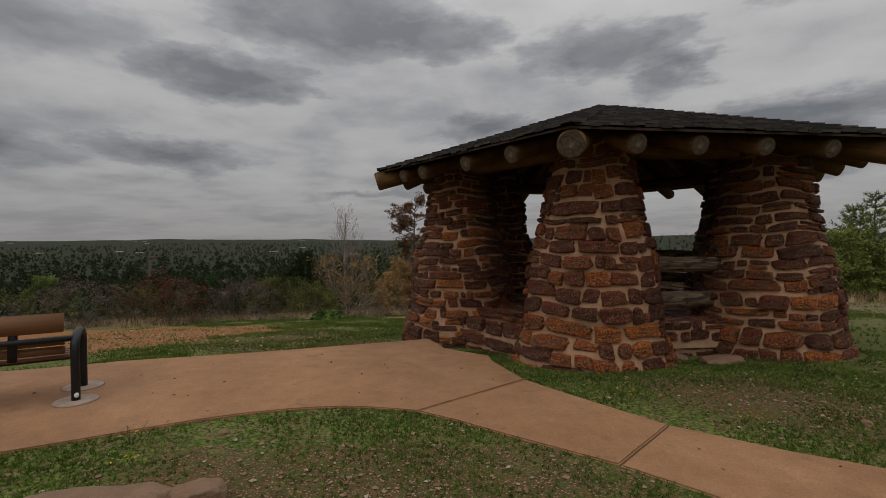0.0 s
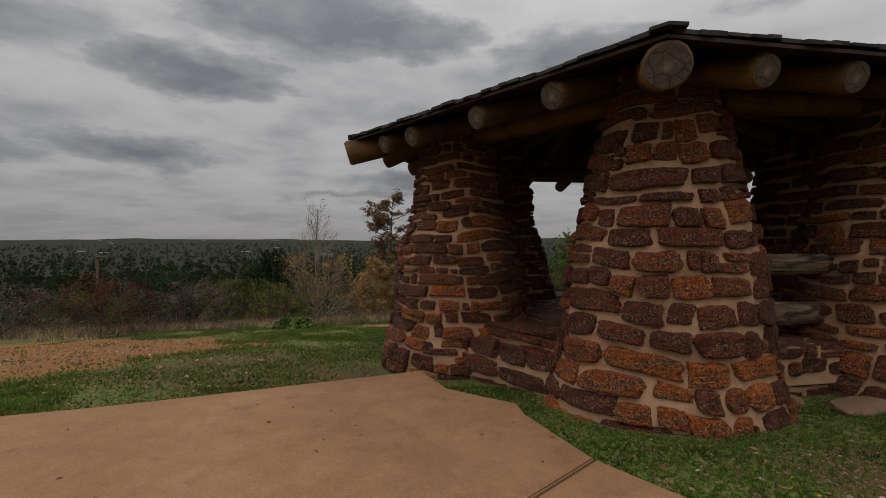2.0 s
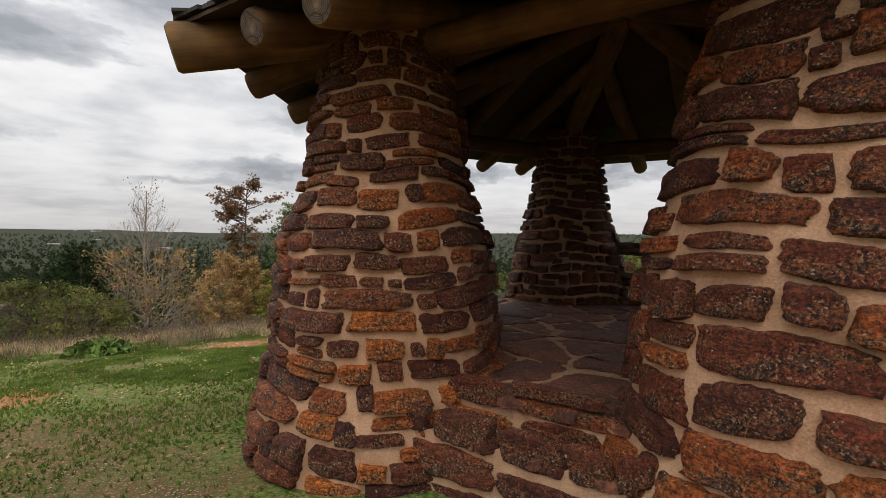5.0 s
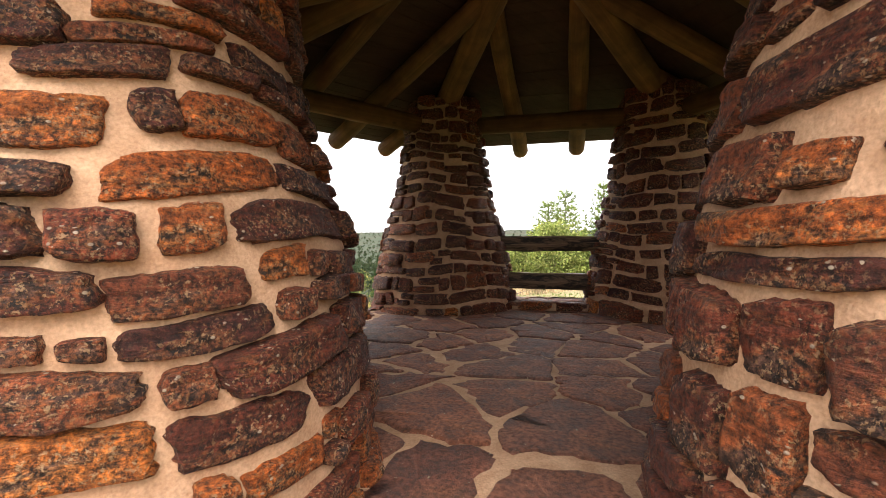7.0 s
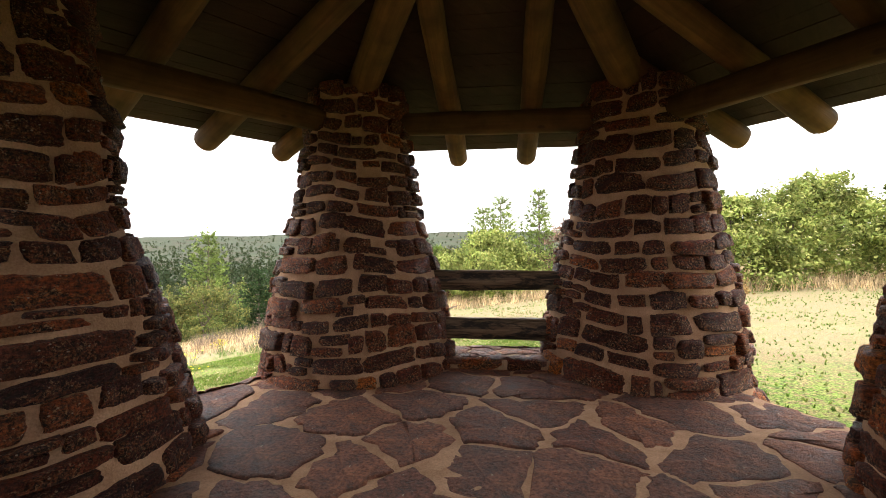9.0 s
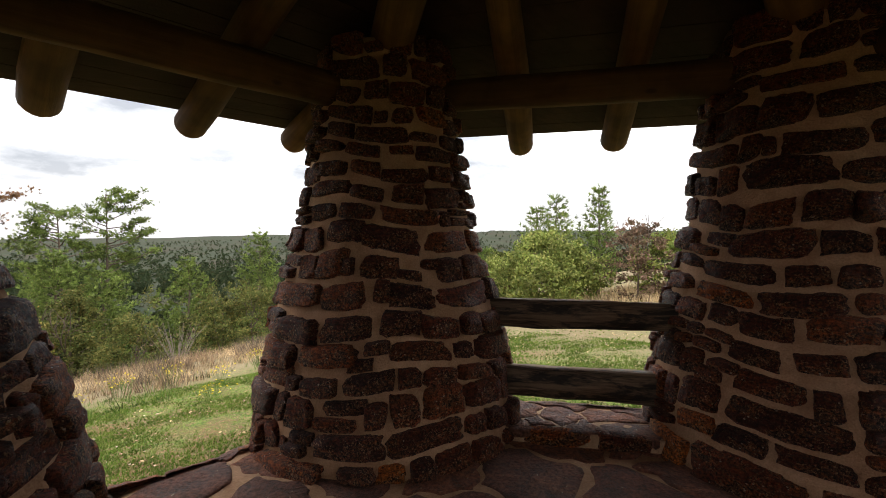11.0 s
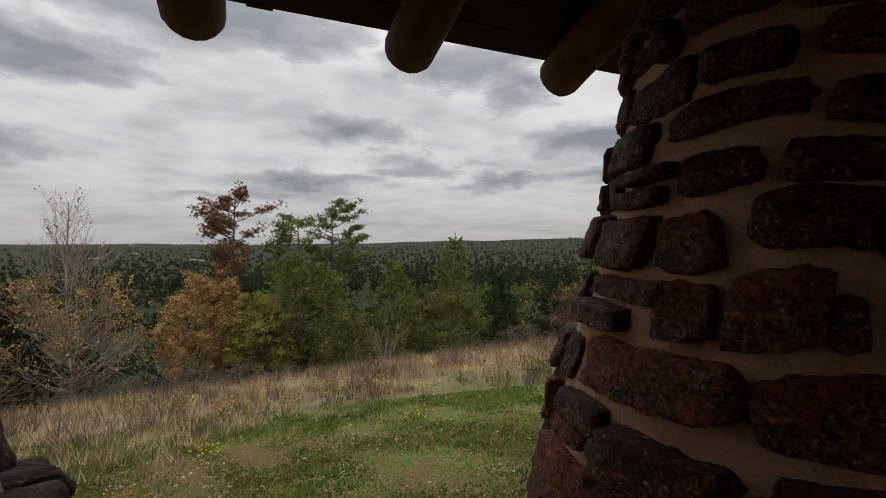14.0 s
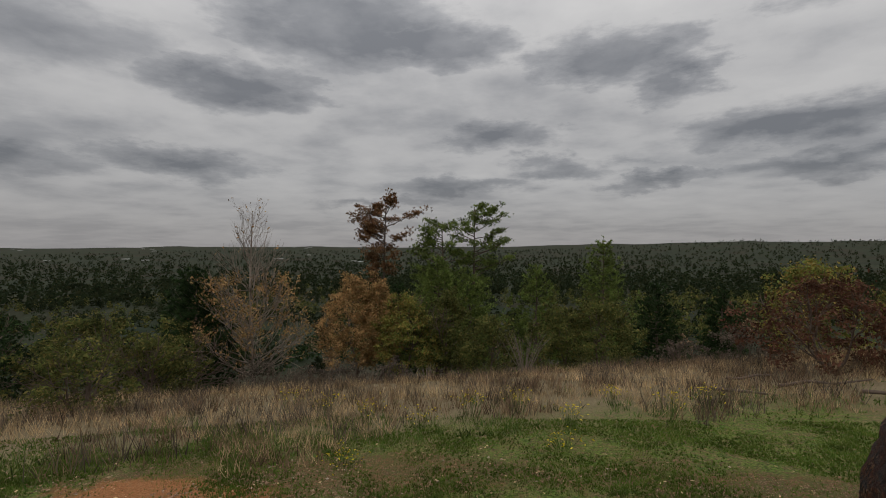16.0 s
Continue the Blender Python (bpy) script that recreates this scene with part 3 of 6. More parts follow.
# ---- concrete walk ----
def slab(name, outline, top, thick, mat, label, category, kind=""):
    bm = bmesh.new()
    f = bm.faces.new([bm.verts.new((x, y, top)) for x, y in outline])
    bmesh.ops.recalc_face_normals(bm, faces=[f])
    if f.normal.z < 0:
        f.normal_flip()
    r = bmesh.ops.extrude_face_region(bm, geom=[f])
    for v in r["geom"]:
        if isinstance(v, bmesh.types.BMVert):
            v.co.z -= thick
    bmesh.ops.recalc_face_normals(bm, faces=bm.faces)
    edges = [e for e in bm.edges if abs(e.verts[0].co.z - top) < 1e-5 and abs(e.verts[1].co.z - top) < 1e-5]
    bmesh.ops.bevel(bm, geom=edges, offset=0.012, segments=2, affect="EDGES")
    ob = part(name, bm, mat, None, smooth=False)
    return tagged(ob, label, category, "", kind)


def curve(pts, n=8):
    """A smooth line through points."""
    out = []
    p = [Vector((*q, 0)) for q in pts]
    for i in range(len(p) - 1):
        a, b, c, d = p[max(i - 1, 0)], p[i], p[i + 1], p[min(i + 2, len(p) - 1)]
        for k in range(n):
            t = k / n
            v = 0.5 * ((2 * b) + (c - a) * t + (2 * a - 5 * b + 4 * c - d) * t * t + (3 * b - a - 3 * c + d) * t ** 3)
            out.append((v.x, v.y))
    out.append(pts[-1])
    return out


far_edge = curve([(-12.0, 0.2), (-8.0, 2.1), (-5.57, 3.1), (-4.4, 3.78), (-3.08, 4.36), (-1.44, 5.2), (-0.45, 5.72)])
near_edge = curve([(-9.5, -2.6), (-5.5, -0.5), (-3.14, 1.16), (-1.82, 2.11), (-0.83, 2.49), (-0.01, 2.49)])
# the apron before the pavilion and two slabs of the walk, parted by open joints
slab("concrete_apron", far_edge + [(-0.1, 5.1), (0.25, 4.9), (0.6, 4.72), (0.66, 4.45), (1.07, 3.66)] + near_edge[::-1], 0.012, 0.12, CONCRETE, "reddish tan concrete apron, worn and stained, flush with the grass", "pavement", "structure")
slab("concrete_slab", [(0.005, 2.475), (1.085, 3.645)] + curve([(1.4, 3.32), (1.9, 2.85), (2.32, 2.46)], 5) + curve([(1.70, 1.63), (0.9, 2.03), (0.4, 2.3)], 5), 0.012, 0.12, CONCRETE, "reddish tan concrete walk slab between open joints", "pavement", "structure")
slab("concrete_slab", [(1.71, 1.615), (2.333, 2.45)] + curve([(3.1, 2.05), (4.5, 1.55), (7.0, 0.9), (10, 0.2)], 5) + curve([(9.5, -1.0), (6.0, -0.4), (3.2, 0.65), (2.18, 1.3)], 5), 0.012, 0.12, CONCRETE, "reddish tan concrete walk slab leading off into grass", "pavement", "structure")


# dirt-filled joints between the slabs
slab("slab_joint", [(-0.02, 2.47), (0.02, 2.44), (1.11, 3.62), (1.06, 3.68)], -0.004, 0.06, SOIL, "narrow joint filled with dark dirt and sand", "joint", "structure")
slab("slab_joint", [(1.69, 1.64), (1.73, 1.60), (2.35, 2.43), (2.31, 2.47)], -0.004, 0.06, SOIL, "narrow joint filled with dark dirt and sand", "joint", "structure")


# ---- masonry ----
BATTER = {195: (1.14, 1.01, 1.00, 0.915, 0.70, 0.65, 0.54), 255: (1.13, 0.98, 0.965, 0.895, 0.745, 0.63, 0.53), 315: (1.12, 1.01, 0.97, 0.86, 0.69, 0.625, 0.52),
          15: (1.20, 1.04, 1.01, 0.90, 0.76, 0.69, 0.60), 75: (1.18, 1.08, 1.03, 0.91, 0.72, 0.65, 0.56), 135: (1.18, 1.12, 1.035, 0.90, 0.665, 0.67, 0.55)}


def profile(z, deg):
    """Radius of a battered pillar at a height."""
    r = BATTER[deg]
    return float(np.interp(z, [-0.6, 0.0, 0.4, 0.8, 1.4, 2.0, 2.5, 3.0, 3.5], [r[0] + 0.06, *r, r[-1] - 0.04]))


def stone_shape(place, u0, u1, z0, z1, depth, rng, nu=17, nv=10):
    """A rough rounded block: place(u, z, d) maps it onto its wall. Returns verts, faces, middle."""
    um, zm, hu, hz = (u0 + u1) / 2, (z0 + z1) / 2, (u1 - u0) / 2, (z1 - z0) / 2
    sd = rng.uniform(0, 50)
    rnd = rng.uniform(0.02, 0.12)
    lean, skew, cut, nose = rng.uniform(-0.10, 0.10), rng.uniform(-0.25, 0.25), rng.uniform(-0.28, 0.28), rng.uniform(-0.04, 0.12)
    verts = []
    for j in range(nv):
        t = -1 + 2 * j / (nv - 1)
        t = math.copysign(abs(t) ** 0.72, t)
        for i in range(nu):
            s = -1 + 2 * i / (nu - 1)
            s = math.copysign(abs(s) ** 0.72, s)
            s2 = s * (1 - rnd * t * t) + skew * t * min(hz / hu, 1.0) * 0.7
            t2 = t * (1 - (rnd + 0.07 + nose + cut * s) * abs(s) ** 2.6 * 0.9) + lean * s * 0.5
            q = Vector((s2 * hu * 5, t2 * hz * 5, sd))
            e = max(abs(s), abs(t))
            wob = noise.noise(q * 1.1) * 0.20 + noise.noise(q * 2.7) * 0.15 + noise.noise(q * 6.5) * 0.14 + noise.noise(q * 13) * 0.08
            grow = 0.998 + wob * (0.35 + 0.4 * e)
            ledge = noise.noise(Vector((s2 * hu * 3, t2 * hz * 22, sd)))
            d = depth * (1 - e ** 10) ** 0.5 + (0.012 * ledge + 0.026 * noise.noise(q * 1.6) + 0.016 * noise.noise(q * 4) + 0.007 * noise.noise(q * 9)) * (1 - 0.5 * e) if e < 0.999 else -0.035
            verts.append(place(um + s2 * hu * grow, zm + t2 * hz * grow, d))
    faces = [(j * nu + i, j * nu + i + 1, (j + 1) * nu + i + 1, (j + 1) * nu + i) for j in range(nv - 1) for i in range(nu - 1)]
    return verts, faces, place(um, zm, 0)


def courses(z0, z1, width, rng, lo=0.095, hi=0.19, long=1.0):
    """Cells of a rubble wall: (u0, u1, z0, z1), u in metres along the wall."""
    cells = []
    z = z0
    while z < z1 - 0.05:
        h = rng.uniform(lo, hi) * (1.25 if z < 0.35 else 1.0)
        w = width(z + h / 2)
        u = -rng.uniform(0, 0.3)
        end = w + u
        while u < end - 0.05:
            l = min(max(rng.gammavariate(4.5, 0.084), 0.13) * (1.35 if z < 0.4 else 1.0) * long, 0.72)
            if end - (u + l) < 0.12:
                l = end - u
            g = rng.uniform(0.0, 0.016)
            dz = rng.uniform(-0.022, 0.022)
            k = rng.random()
            if k < 0.10 and h > 0.12:
                c = rng.uniform(0.4, 0.6) * h
                cells.append((u + g, u + l - g, z + 0.008, z + c - 0.006))
                cells.append((u + g, u + l - g, z + c + 0.006, z + h - 0.008))
            else:
                sh = rng.uniform(0.0, 0.06) if k > 0.55 else rng.uniform(0, 0.014)
                if k > 0.93 and l > 0.25:
                    c = u + l * rng.uniform(0.6, 0.75)
                    cells.append((c + 0.012, u + l - g, z + 0.02, z + h * rng.uniform(0.5, 0.8)))
                    cells.append((u + g, c - 0.012, z + 0.004 + dz, z + h - 0.004 + dz))
                    u += l
                    continue
                cells.append((u + g, u + l - g, z + 0.002 + dz + sh * 0.5, z + h - 0.002 + dz - sh * 0.5))
            u += l
        z += h
    return cells


SHIFT = {195: (0.14, 0.007), 255: (0.116, 0.022), 315: (-0.098, 0.035), 15: (0.123, 0.032), 75: (0.011, -0.044), 135: (0.033, -0.239)}
COURSE = {195: (0.11, 0.20, 0.86), 255: (0.13, 0.25, 0.98), 315: (0.13, 0.24, 1.0), 15: (0.14, 0.23, 0.9), 75: (0.135, 0.22, 0.82), 135: (0.12, 0.21, 0.85)}


def roof_z(x, y):
    """Height of the rafter line over a place."""
    a = max((x - CX) * math.cos(radians(285 + 60 * i)) + (y - CY) * math.sin(radians(285 + 60 * i)) for i in range(6))
    return EAVE_Z + (EAVE_A - a) * SLOPE


def pillar(deg, seed, label, top=3.42):
    rng = random.Random(seed)
    c = polar(PILLAR_R, deg) + Vector((*SHIFT[deg], 0))
    base = th(c.x, c.y) - 0.25
    p = thing("stone_pillar", (c.x, c.y, base), label, "pillar", "rough stone pillars of the pavilion")
    # mortar core
    verts, faces = [], []
    ns, nz = 64, 44
    for j in range(nz):
        z = base + (top + 0.02 - base) * j / (nz - 1)
        for k in range(ns):
            a = 2 * math.pi * k / ns
            r = profile(z, deg) + 0.014 * noise.noise(Vector((math.cos(a) * 3 + seed, math.sin(a) * 3, z * 4)))
            verts.append((c.x + r * math.cos(a), c.y + r * math.sin(a), min(z, roof_z(c.x + r * math.cos(a), c.y + r * math.sin(a)) + 0.08)))
    for j in range(nz - 1):
        for k in range(ns):
            faces.append((j * ns + k, j * ns + (k + 1) % ns, (j + 1) * ns + (k + 1) % ns, (j + 1) * ns + k))
    faces.append(tuple((nz - 1) * ns + k for k in range(ns)))
    mesh_ob("mortar_core", verts, faces, MORTAR, p, "tan mortar", True, (c.x, c.y, base))
    wave = rng.uniform(0, 6)
    cells = courses(base, top, lambda z: 2 * math.pi * profile(z, deg), rng, *COURSE[deg])
    made = []
    for u0, u1, z0, z1 in cells:
        zm = (z0 + z1) / 2
        r0 = profile(zm, deg)

        def place(u, z, d):
            a = u / r0 + seed
            zz = z + 0.030 * math.sin(2 * a + wave + z * 1.5) + 0.018 * math.sin(5 * a + wave * 2 + z * 3)
            r = profile(zz, deg) + d
            px, py = c.x + r * math.cos(a), c.y + r * math.sin(a)
            return Vector((px, py, min(zz, roof_z(px, py) + 0.07)))
        made.append((stone_shape(place, u0, u1, z0, z1, rng.uniform(0.025, 0.085), rng), zm))
    # the stones nearest to the way through the pavilion stand alone, the rest are one mesh
    a, b = Vector((-0.4, 3.6)), Vector((2.1, 10.9))

    def far(item):
        q = Vector(item[0][2][:2])
        t = max(0, min(1, (q - a).dot(b - a) / (b - a).length_squared))
        return (q - a - (b - a) * t).length
    made.sort(key=far)
    for (v, f, mid), zm in made[:300]:
        rust = rng.random() < (0.6 if zm < 0.4 else 0.32 if zm < 0.9 else 0.12) * (1.0 if deg in (195, 255, 315) else 0.15)
        mesh_ob("stone", v, f, STONE_RUST if rust else STONE, p, "", True, mid)
    if len(made) > 300:
        joined("stonework", [(v, f) for (v, f, mid), zm in made[300:]], STONE_ISLE, "rubble stone of the far side", "", "stuff", p)
    return p


LABELS = {195: "battered rust-brown rubble stone pillar beside the entrance", 255: "thick rubble stone pillar with orange base stones at the walk",
          315: "rubble ironstone pillar with pale mortar on the grassy side", 15: "rubble stone pillar holding the weathered rails",
          75: "dark rubble stone pillar with a square dark stone near its top", 135: "dark rubble stone pillar at the open valley side"}
for i, (deg, lab) in enumerate(LABELS.items()):
    pillar(deg, i + 1, lab)


# ---- raised floor, its edge and the step ----
def clip_poly(poly, nx, ny, c):
    out = []
    for i in range(len(poly)):
        a, b = poly[i - 1], poly[i]
        da, db = nx * a[0] + ny * a[1] - c, nx * b[0] + ny * b[1] - c
        if (da <= 0) != (db <= 0):
            t = da / (da - db)
            out.append((a[0] + (b[0] - a[0]) * t, a[1] + (b[1] - a[1]) * t))
        if db <= 0:
            out.append(b)
    return out


def flags(parent, outline, top, step, rng, name="flagstone", tight=1.0):
    """Irregular paving: each stone a cell round a scattered point."""
    xs, ys = [p[0] for p in outline], [p[1] for p in outline]
    pts = []
    x = min(xs)
    row = 0
    while x < max(xs) + step:
        y = min(ys) + (row % 2) * step * 0.6
        while y < max(ys) + step:
            pts.append((x + rng.uniform(-0.5, 0.5) * step, y + rng.uniform(-0.55, 0.55) * step * 1.4))
            y += step * 1.35
        x += step * 0.9
        row += 1
    for p in pts:
        poly = list(outline)
        for q in pts:
            if q is p or math.hypot(q[0] - p[0], q[1] - p[1]) > 4 * step:
                continue
            nx, ny = q[0] - p[0], q[1] - p[1]
            L = math.hypot(nx, ny)
            nx, ny = nx / L, ny / L
            gap = tight * rng.choice((0.010, 0.018, 0.030, 0.046))
            poly = clip_poly(poly, nx, ny, nx * (p[0] + q[0]) / 2 + ny * (p[1] + q[1]) / 2 - gap)
            if len(poly) < 3:
                break
        if len(poly) < 3:
            continue
        cx, cy = sum(v[0] for v in poly) / len(poly), sum(v[1] for v in poly) / len(poly)
        area = abs(sum(poly[i - 1][0] * poly[i][1] - poly[i][0] * poly[i - 1][1] for i in range(len(poly)))) / 2
        if area < 0.02:
            continue
        # round the corners and break the straight edges
        ring = []
        for i in range(len(poly)):
            a, b, c = poly[i - 1], poly[i], poly[(i + 1) % len(poly)]
            for t in (0.22, 0.36, 0.5, 0.64, 0.78, 0.9):
                ring.append((a[0] + (b[0] - a[0]) * t, a[1] + (b[1] - a[1]) * t))
            ring.append((0.05 * a[0] + 0.90 * b[0] + 0.05 * c[0], 0.05 * a[1] + 0.90 * b[1] + 0.05 * c[1]))
            ring.append((b[0] + (c[0] - b[0]) * 0.12, b[1] + (c[1] - b[1]) * 0.12))
        ring = [(x + 0.085 * noise.noise(Vector((x * 7, y * 7, 1))) + 0.025 * noise.noise(Vector((x * 22, y * 22, 1))), y + 0.085 * noise.noise(Vector((x * 7, y * 7, 9))) + 0.025 * noise.noise(Vector((x * 22, y * 22, 9)))) for x, y in ring]
        n = len(ring)
        z = top + rng.uniform(-0.008, 0.010)
        tx, ty = rng.uniform(-0.012, 0.012), rng.uniform(-0.012, 0.012)

        def lift(x, y, dz):
            return (x, y, z + dz + tx * (x - cx) + ty * (y - cy))
        v = [lift(x, y, -0.05) for x, y in ring] + [lift(x, y, -0.006) for x, y in ring]
        v += [lift(cx + (x - cx) * 0.96, cy + (y - cy) * 0.96, 0.004 + 0.004 * noise.noise(Vector((x * 5, y * 5, 3)))) for x, y in ring]
        v += [lift(cx + (x - cx) * 0.5, cy + (y - cy) * 0.5, 0.006 + 0.008 * noise.noise(Vector((x * 5, y * 5, 5)))) for x, y in ring]
        v.append(lift(cx, cy, 0.006))
        f = [(r * n + i, r * n + (i + 1) % n, (r + 1) * n + (i + 1) % n, (r + 1) * n + i) for r in range(3) for i in range(n)]
        f += [(3 * n + i, 3 * n + (i + 1) % n, 4 * n) for i in range(n)]
        mesh_ob(name, v, f, FLAG, parent, "", True, (cx, cy, z))


def hexagon(r, turn=0):
    return [tuple(polar(r, 255 + turn + 60 * i).xy) for i in range(6)]


fl = thing("floor", (CX, CY, FLOOR_Z - 0.6), "raised floor of dark red-brown flagstones with pale mortar joints", "floor", "", "structure")
bm = bmesh.new()
hx = hexagon(3.5)
v1 = [bm.verts.new((x, y, FLOOR_Z - 0.006)) for x, y in hx]
v0 = [bm.verts.new((x, y, -1.2)) for x, y in hx]
bm.faces.new(v1)
for i in range(6):
    bm.faces.new((v0[i - 1], v0[i], v1[i], v1[i - 1]))
bmesh.ops.recalc_face_normals(bm, faces=bm.faces)
part("mortar_bed", bm, MORTAR, fl, "tan mortar bed", (CX, CY, FLOOR_Z - 0.6), False)
flags(fl, hexagon(3.52), FLOOR_Z, 0.56, random.Random(5))


def straight_wall(parent, a, b, z0, z1, rng, depth=(0.02, 0.05), lo=0.1, hi=0.2, long=1.0):
    """Rubble stones on the face of a straight wall that looks to the right of a to b."""
    a, b = Vector((*a, 0)), Vector((*b, 0))
    d = (b - a).normalized()
    n = Vector((d.y, -d.x, 0))
    for u0, u1, q0, q1 in courses(z0, z1, lambda z: (b - a).length, rng, lo, hi, long):
        def place(u, z, dd):
            return a + d * u + n * dd + Vector((0, 0, z))
        v, f, mid = stone_shape(place, u0, u1, q0, q1, rng.uniform(*depth), rng)
        rust = rng.random() < 0.12
        mesh_ob("stone", v, f, STONE_RUST if rust else STONE, parent, "", True, mid)


rng = random.Random(21)
for i in range(6):
    a, b = hx[i], hx[(i + 1) % 6]
    A, B = Vector(a), Vector(b)
    lo = min(th(*a), th(*b)) - 0.2
    straight_wall(fl, A.lerp(B, 0.24), A.lerp(B, 0.76), lo, FLOOR_Z - 0.03, rng)
# the low stone step at the entrance
ea, eb = polar(3.5, 195).xy, polar(3.5, 255).xy
dirn = (eb - ea).normalized()
outn = Vector((dirn.y, -dirn.x))
if outn.dot(Vector((CX, CY)) - ea) > 0:
    outn = -outn
s0, s1 = ea.lerp(eb, 0.2), ea.lerp(eb, 0.8)
st = thing("stone_step", (*(s0 + outn * 0.15), -0.1), "low step of flat brown stones before the entrance", "step")
quad = [tuple(s0 + outn * 0.02), tuple(s0 + outn * 0.34), tuple(s1 + outn * 0.36), tuple(s1 + outn * 0.02)]
bm = bmesh.new()
v1 = [bm.verts.new((x, y, 0.125)) for x, y in quad]
v0 = [bm.verts.new((x, y, -0.6)) for x, y in quad]
bm.faces.new(v1)
for i in range(4):
    bm.faces.new((v0[i - 1], v0[i], v1[i], v1[i - 1]))
bmesh.ops.recalc_face_normals(bm, faces=bm.faces)
part("mortar_bed", bm, MORTAR, st, "tan mortar bed", (*(s0 + outn * 0.15), -0.1), False)
flags(st, quad, 0.14, 0.4, random.Random(8))
straight_wall(st, s0 + outn * 0.33, s1 + outn * 0.35, -0.45, 0.12, random.Random(12), (0.02, 0.06), 0.17, 0.24, 1.5) if (s1 - s0).x * outn.y - (s1 - s0).y * outn.x < 0 else straight_wall(st, s1 + outn * 0.35, s0 + outn * 0.33, -0.45, 0.12, random.Random(12), (0.02, 0.06), 0.17, 0.24, 1.5)


# ---- low stone curbs under the rails ----
def curb(deg, seed):
    rng = random.Random(seed)
    nd = radians(deg + 30)
    n = Vector((math.cos(nd), math.sin(nd)))
    t = Vector((-n.y, n.x))
    mid = Vector((CX, CY))
    inner, outer, half, top = 2.50, 3.10, 0.86, FLOOR_Z + 0.11
    at = (*(mid + n * 2.9), FLOOR_Z - 0.05)
    cb = thing("stone_curb", at, "low mortared curb of flat brown stones below the rails", "curb", "curbs below the rails")
    quad = [tuple(mid + n * inner - t * half), tuple(mid + n * outer - t * half), tuple(mid + n * outer + t * half), tuple(mid + n * inner + t * half)]
    bm = bmesh.new()
    v1 = [bm.verts.new((x, y, top - 0.005)) for x, y in quad]
    v0 = [bm.verts.new((x, y, FLOOR_Z - 0.3)) for x, y in quad]
    bm.faces.new(v1)
    for k in range(4):
        bm.faces.new((v0[k - 1], v0[k], v1[k], v1[k - 1]))
    bmesh.ops.recalc_face_normals(bm, faces=bm.faces)
    part("mortar_bed", bm, MORTAR, cb, "tan mortar bed", at, False)
    flags(cb, quad, top, 0.30, rng, "capstone", 0.4)
    straight_wall(cb, mid + n * inner + t * half, mid + n * inner - t * half, FLOOR_Z - 0.03, top - 0.02, rng, (0.015, 0.03), 0.10, 0.12)
    straight_wall(cb, mid + n * outer - t * half, mid + n * outer + t * half, FLOOR_Z - 0.2, top - 0.02, rng, (0.015, 0.03), 0.13, 0.16)


for i, deg in enumerate((255, 15, 135)):
    curb(deg, 60 + i)


# ---- roof timbers ----
def rafter_z(a):
    return EAVE_Z + (EAVE_A - a) * SLOPE


def log_thing(name, p0, p1, r0, r1, mat, label, category, group, end_mat=None, seed=0, parent=None):
    """A peeled log from its outer end p0 to p1, with a sawn end."""
    p0, p1 = Vector(p0), Vector(p1)
    n = 9
    pts, rad = [], []
    d = (p1 - p0).normalized()
    pts.append(p0)
    rad.append(r0 * 0.86)
    pts.append(p0 + d * 0.03)
    rad.append(r0 * 0.97)
    for i in range(1, n + 1):
        t = i / n
        off = Vector((noise.noise(Vector((t * 2, seed, 0))), noise.noise(Vector((t * 2, seed, 5))), noise.noise(Vector((t * 2, seed, 9))))) * 0.018
        pts.append(p0.lerp(p1, t) + off * (1 if 0.05 < t < 0.95 else 0))
        rad.append(r0 + (r1 - r0) * t)
    v, f = tube(pts, rad, 16, True, 0.10, seed)
    ob = thing(name, p0, label, category, group)
    m = d.to_track_quat("Z", "Y").to_matrix().to_4x4()
    inv = m.inverted()
    verts = [inv @ (q - p0) for q in v]
    lg = mesh_ob("trunk", verts, f[:-2] + [f[-1]], mat, ob, "", True)
    lg.matrix_local = m
    e = mesh_ob("sawn_end", [inv @ (q - p0) for q in v[:16]], [tuple(range(15, -1, -1))], end_mat or LOG_END, ob, "ringed sawn log end", False)
    e.matrix_local = m
    return ob


apex_z = rafter_z(0)
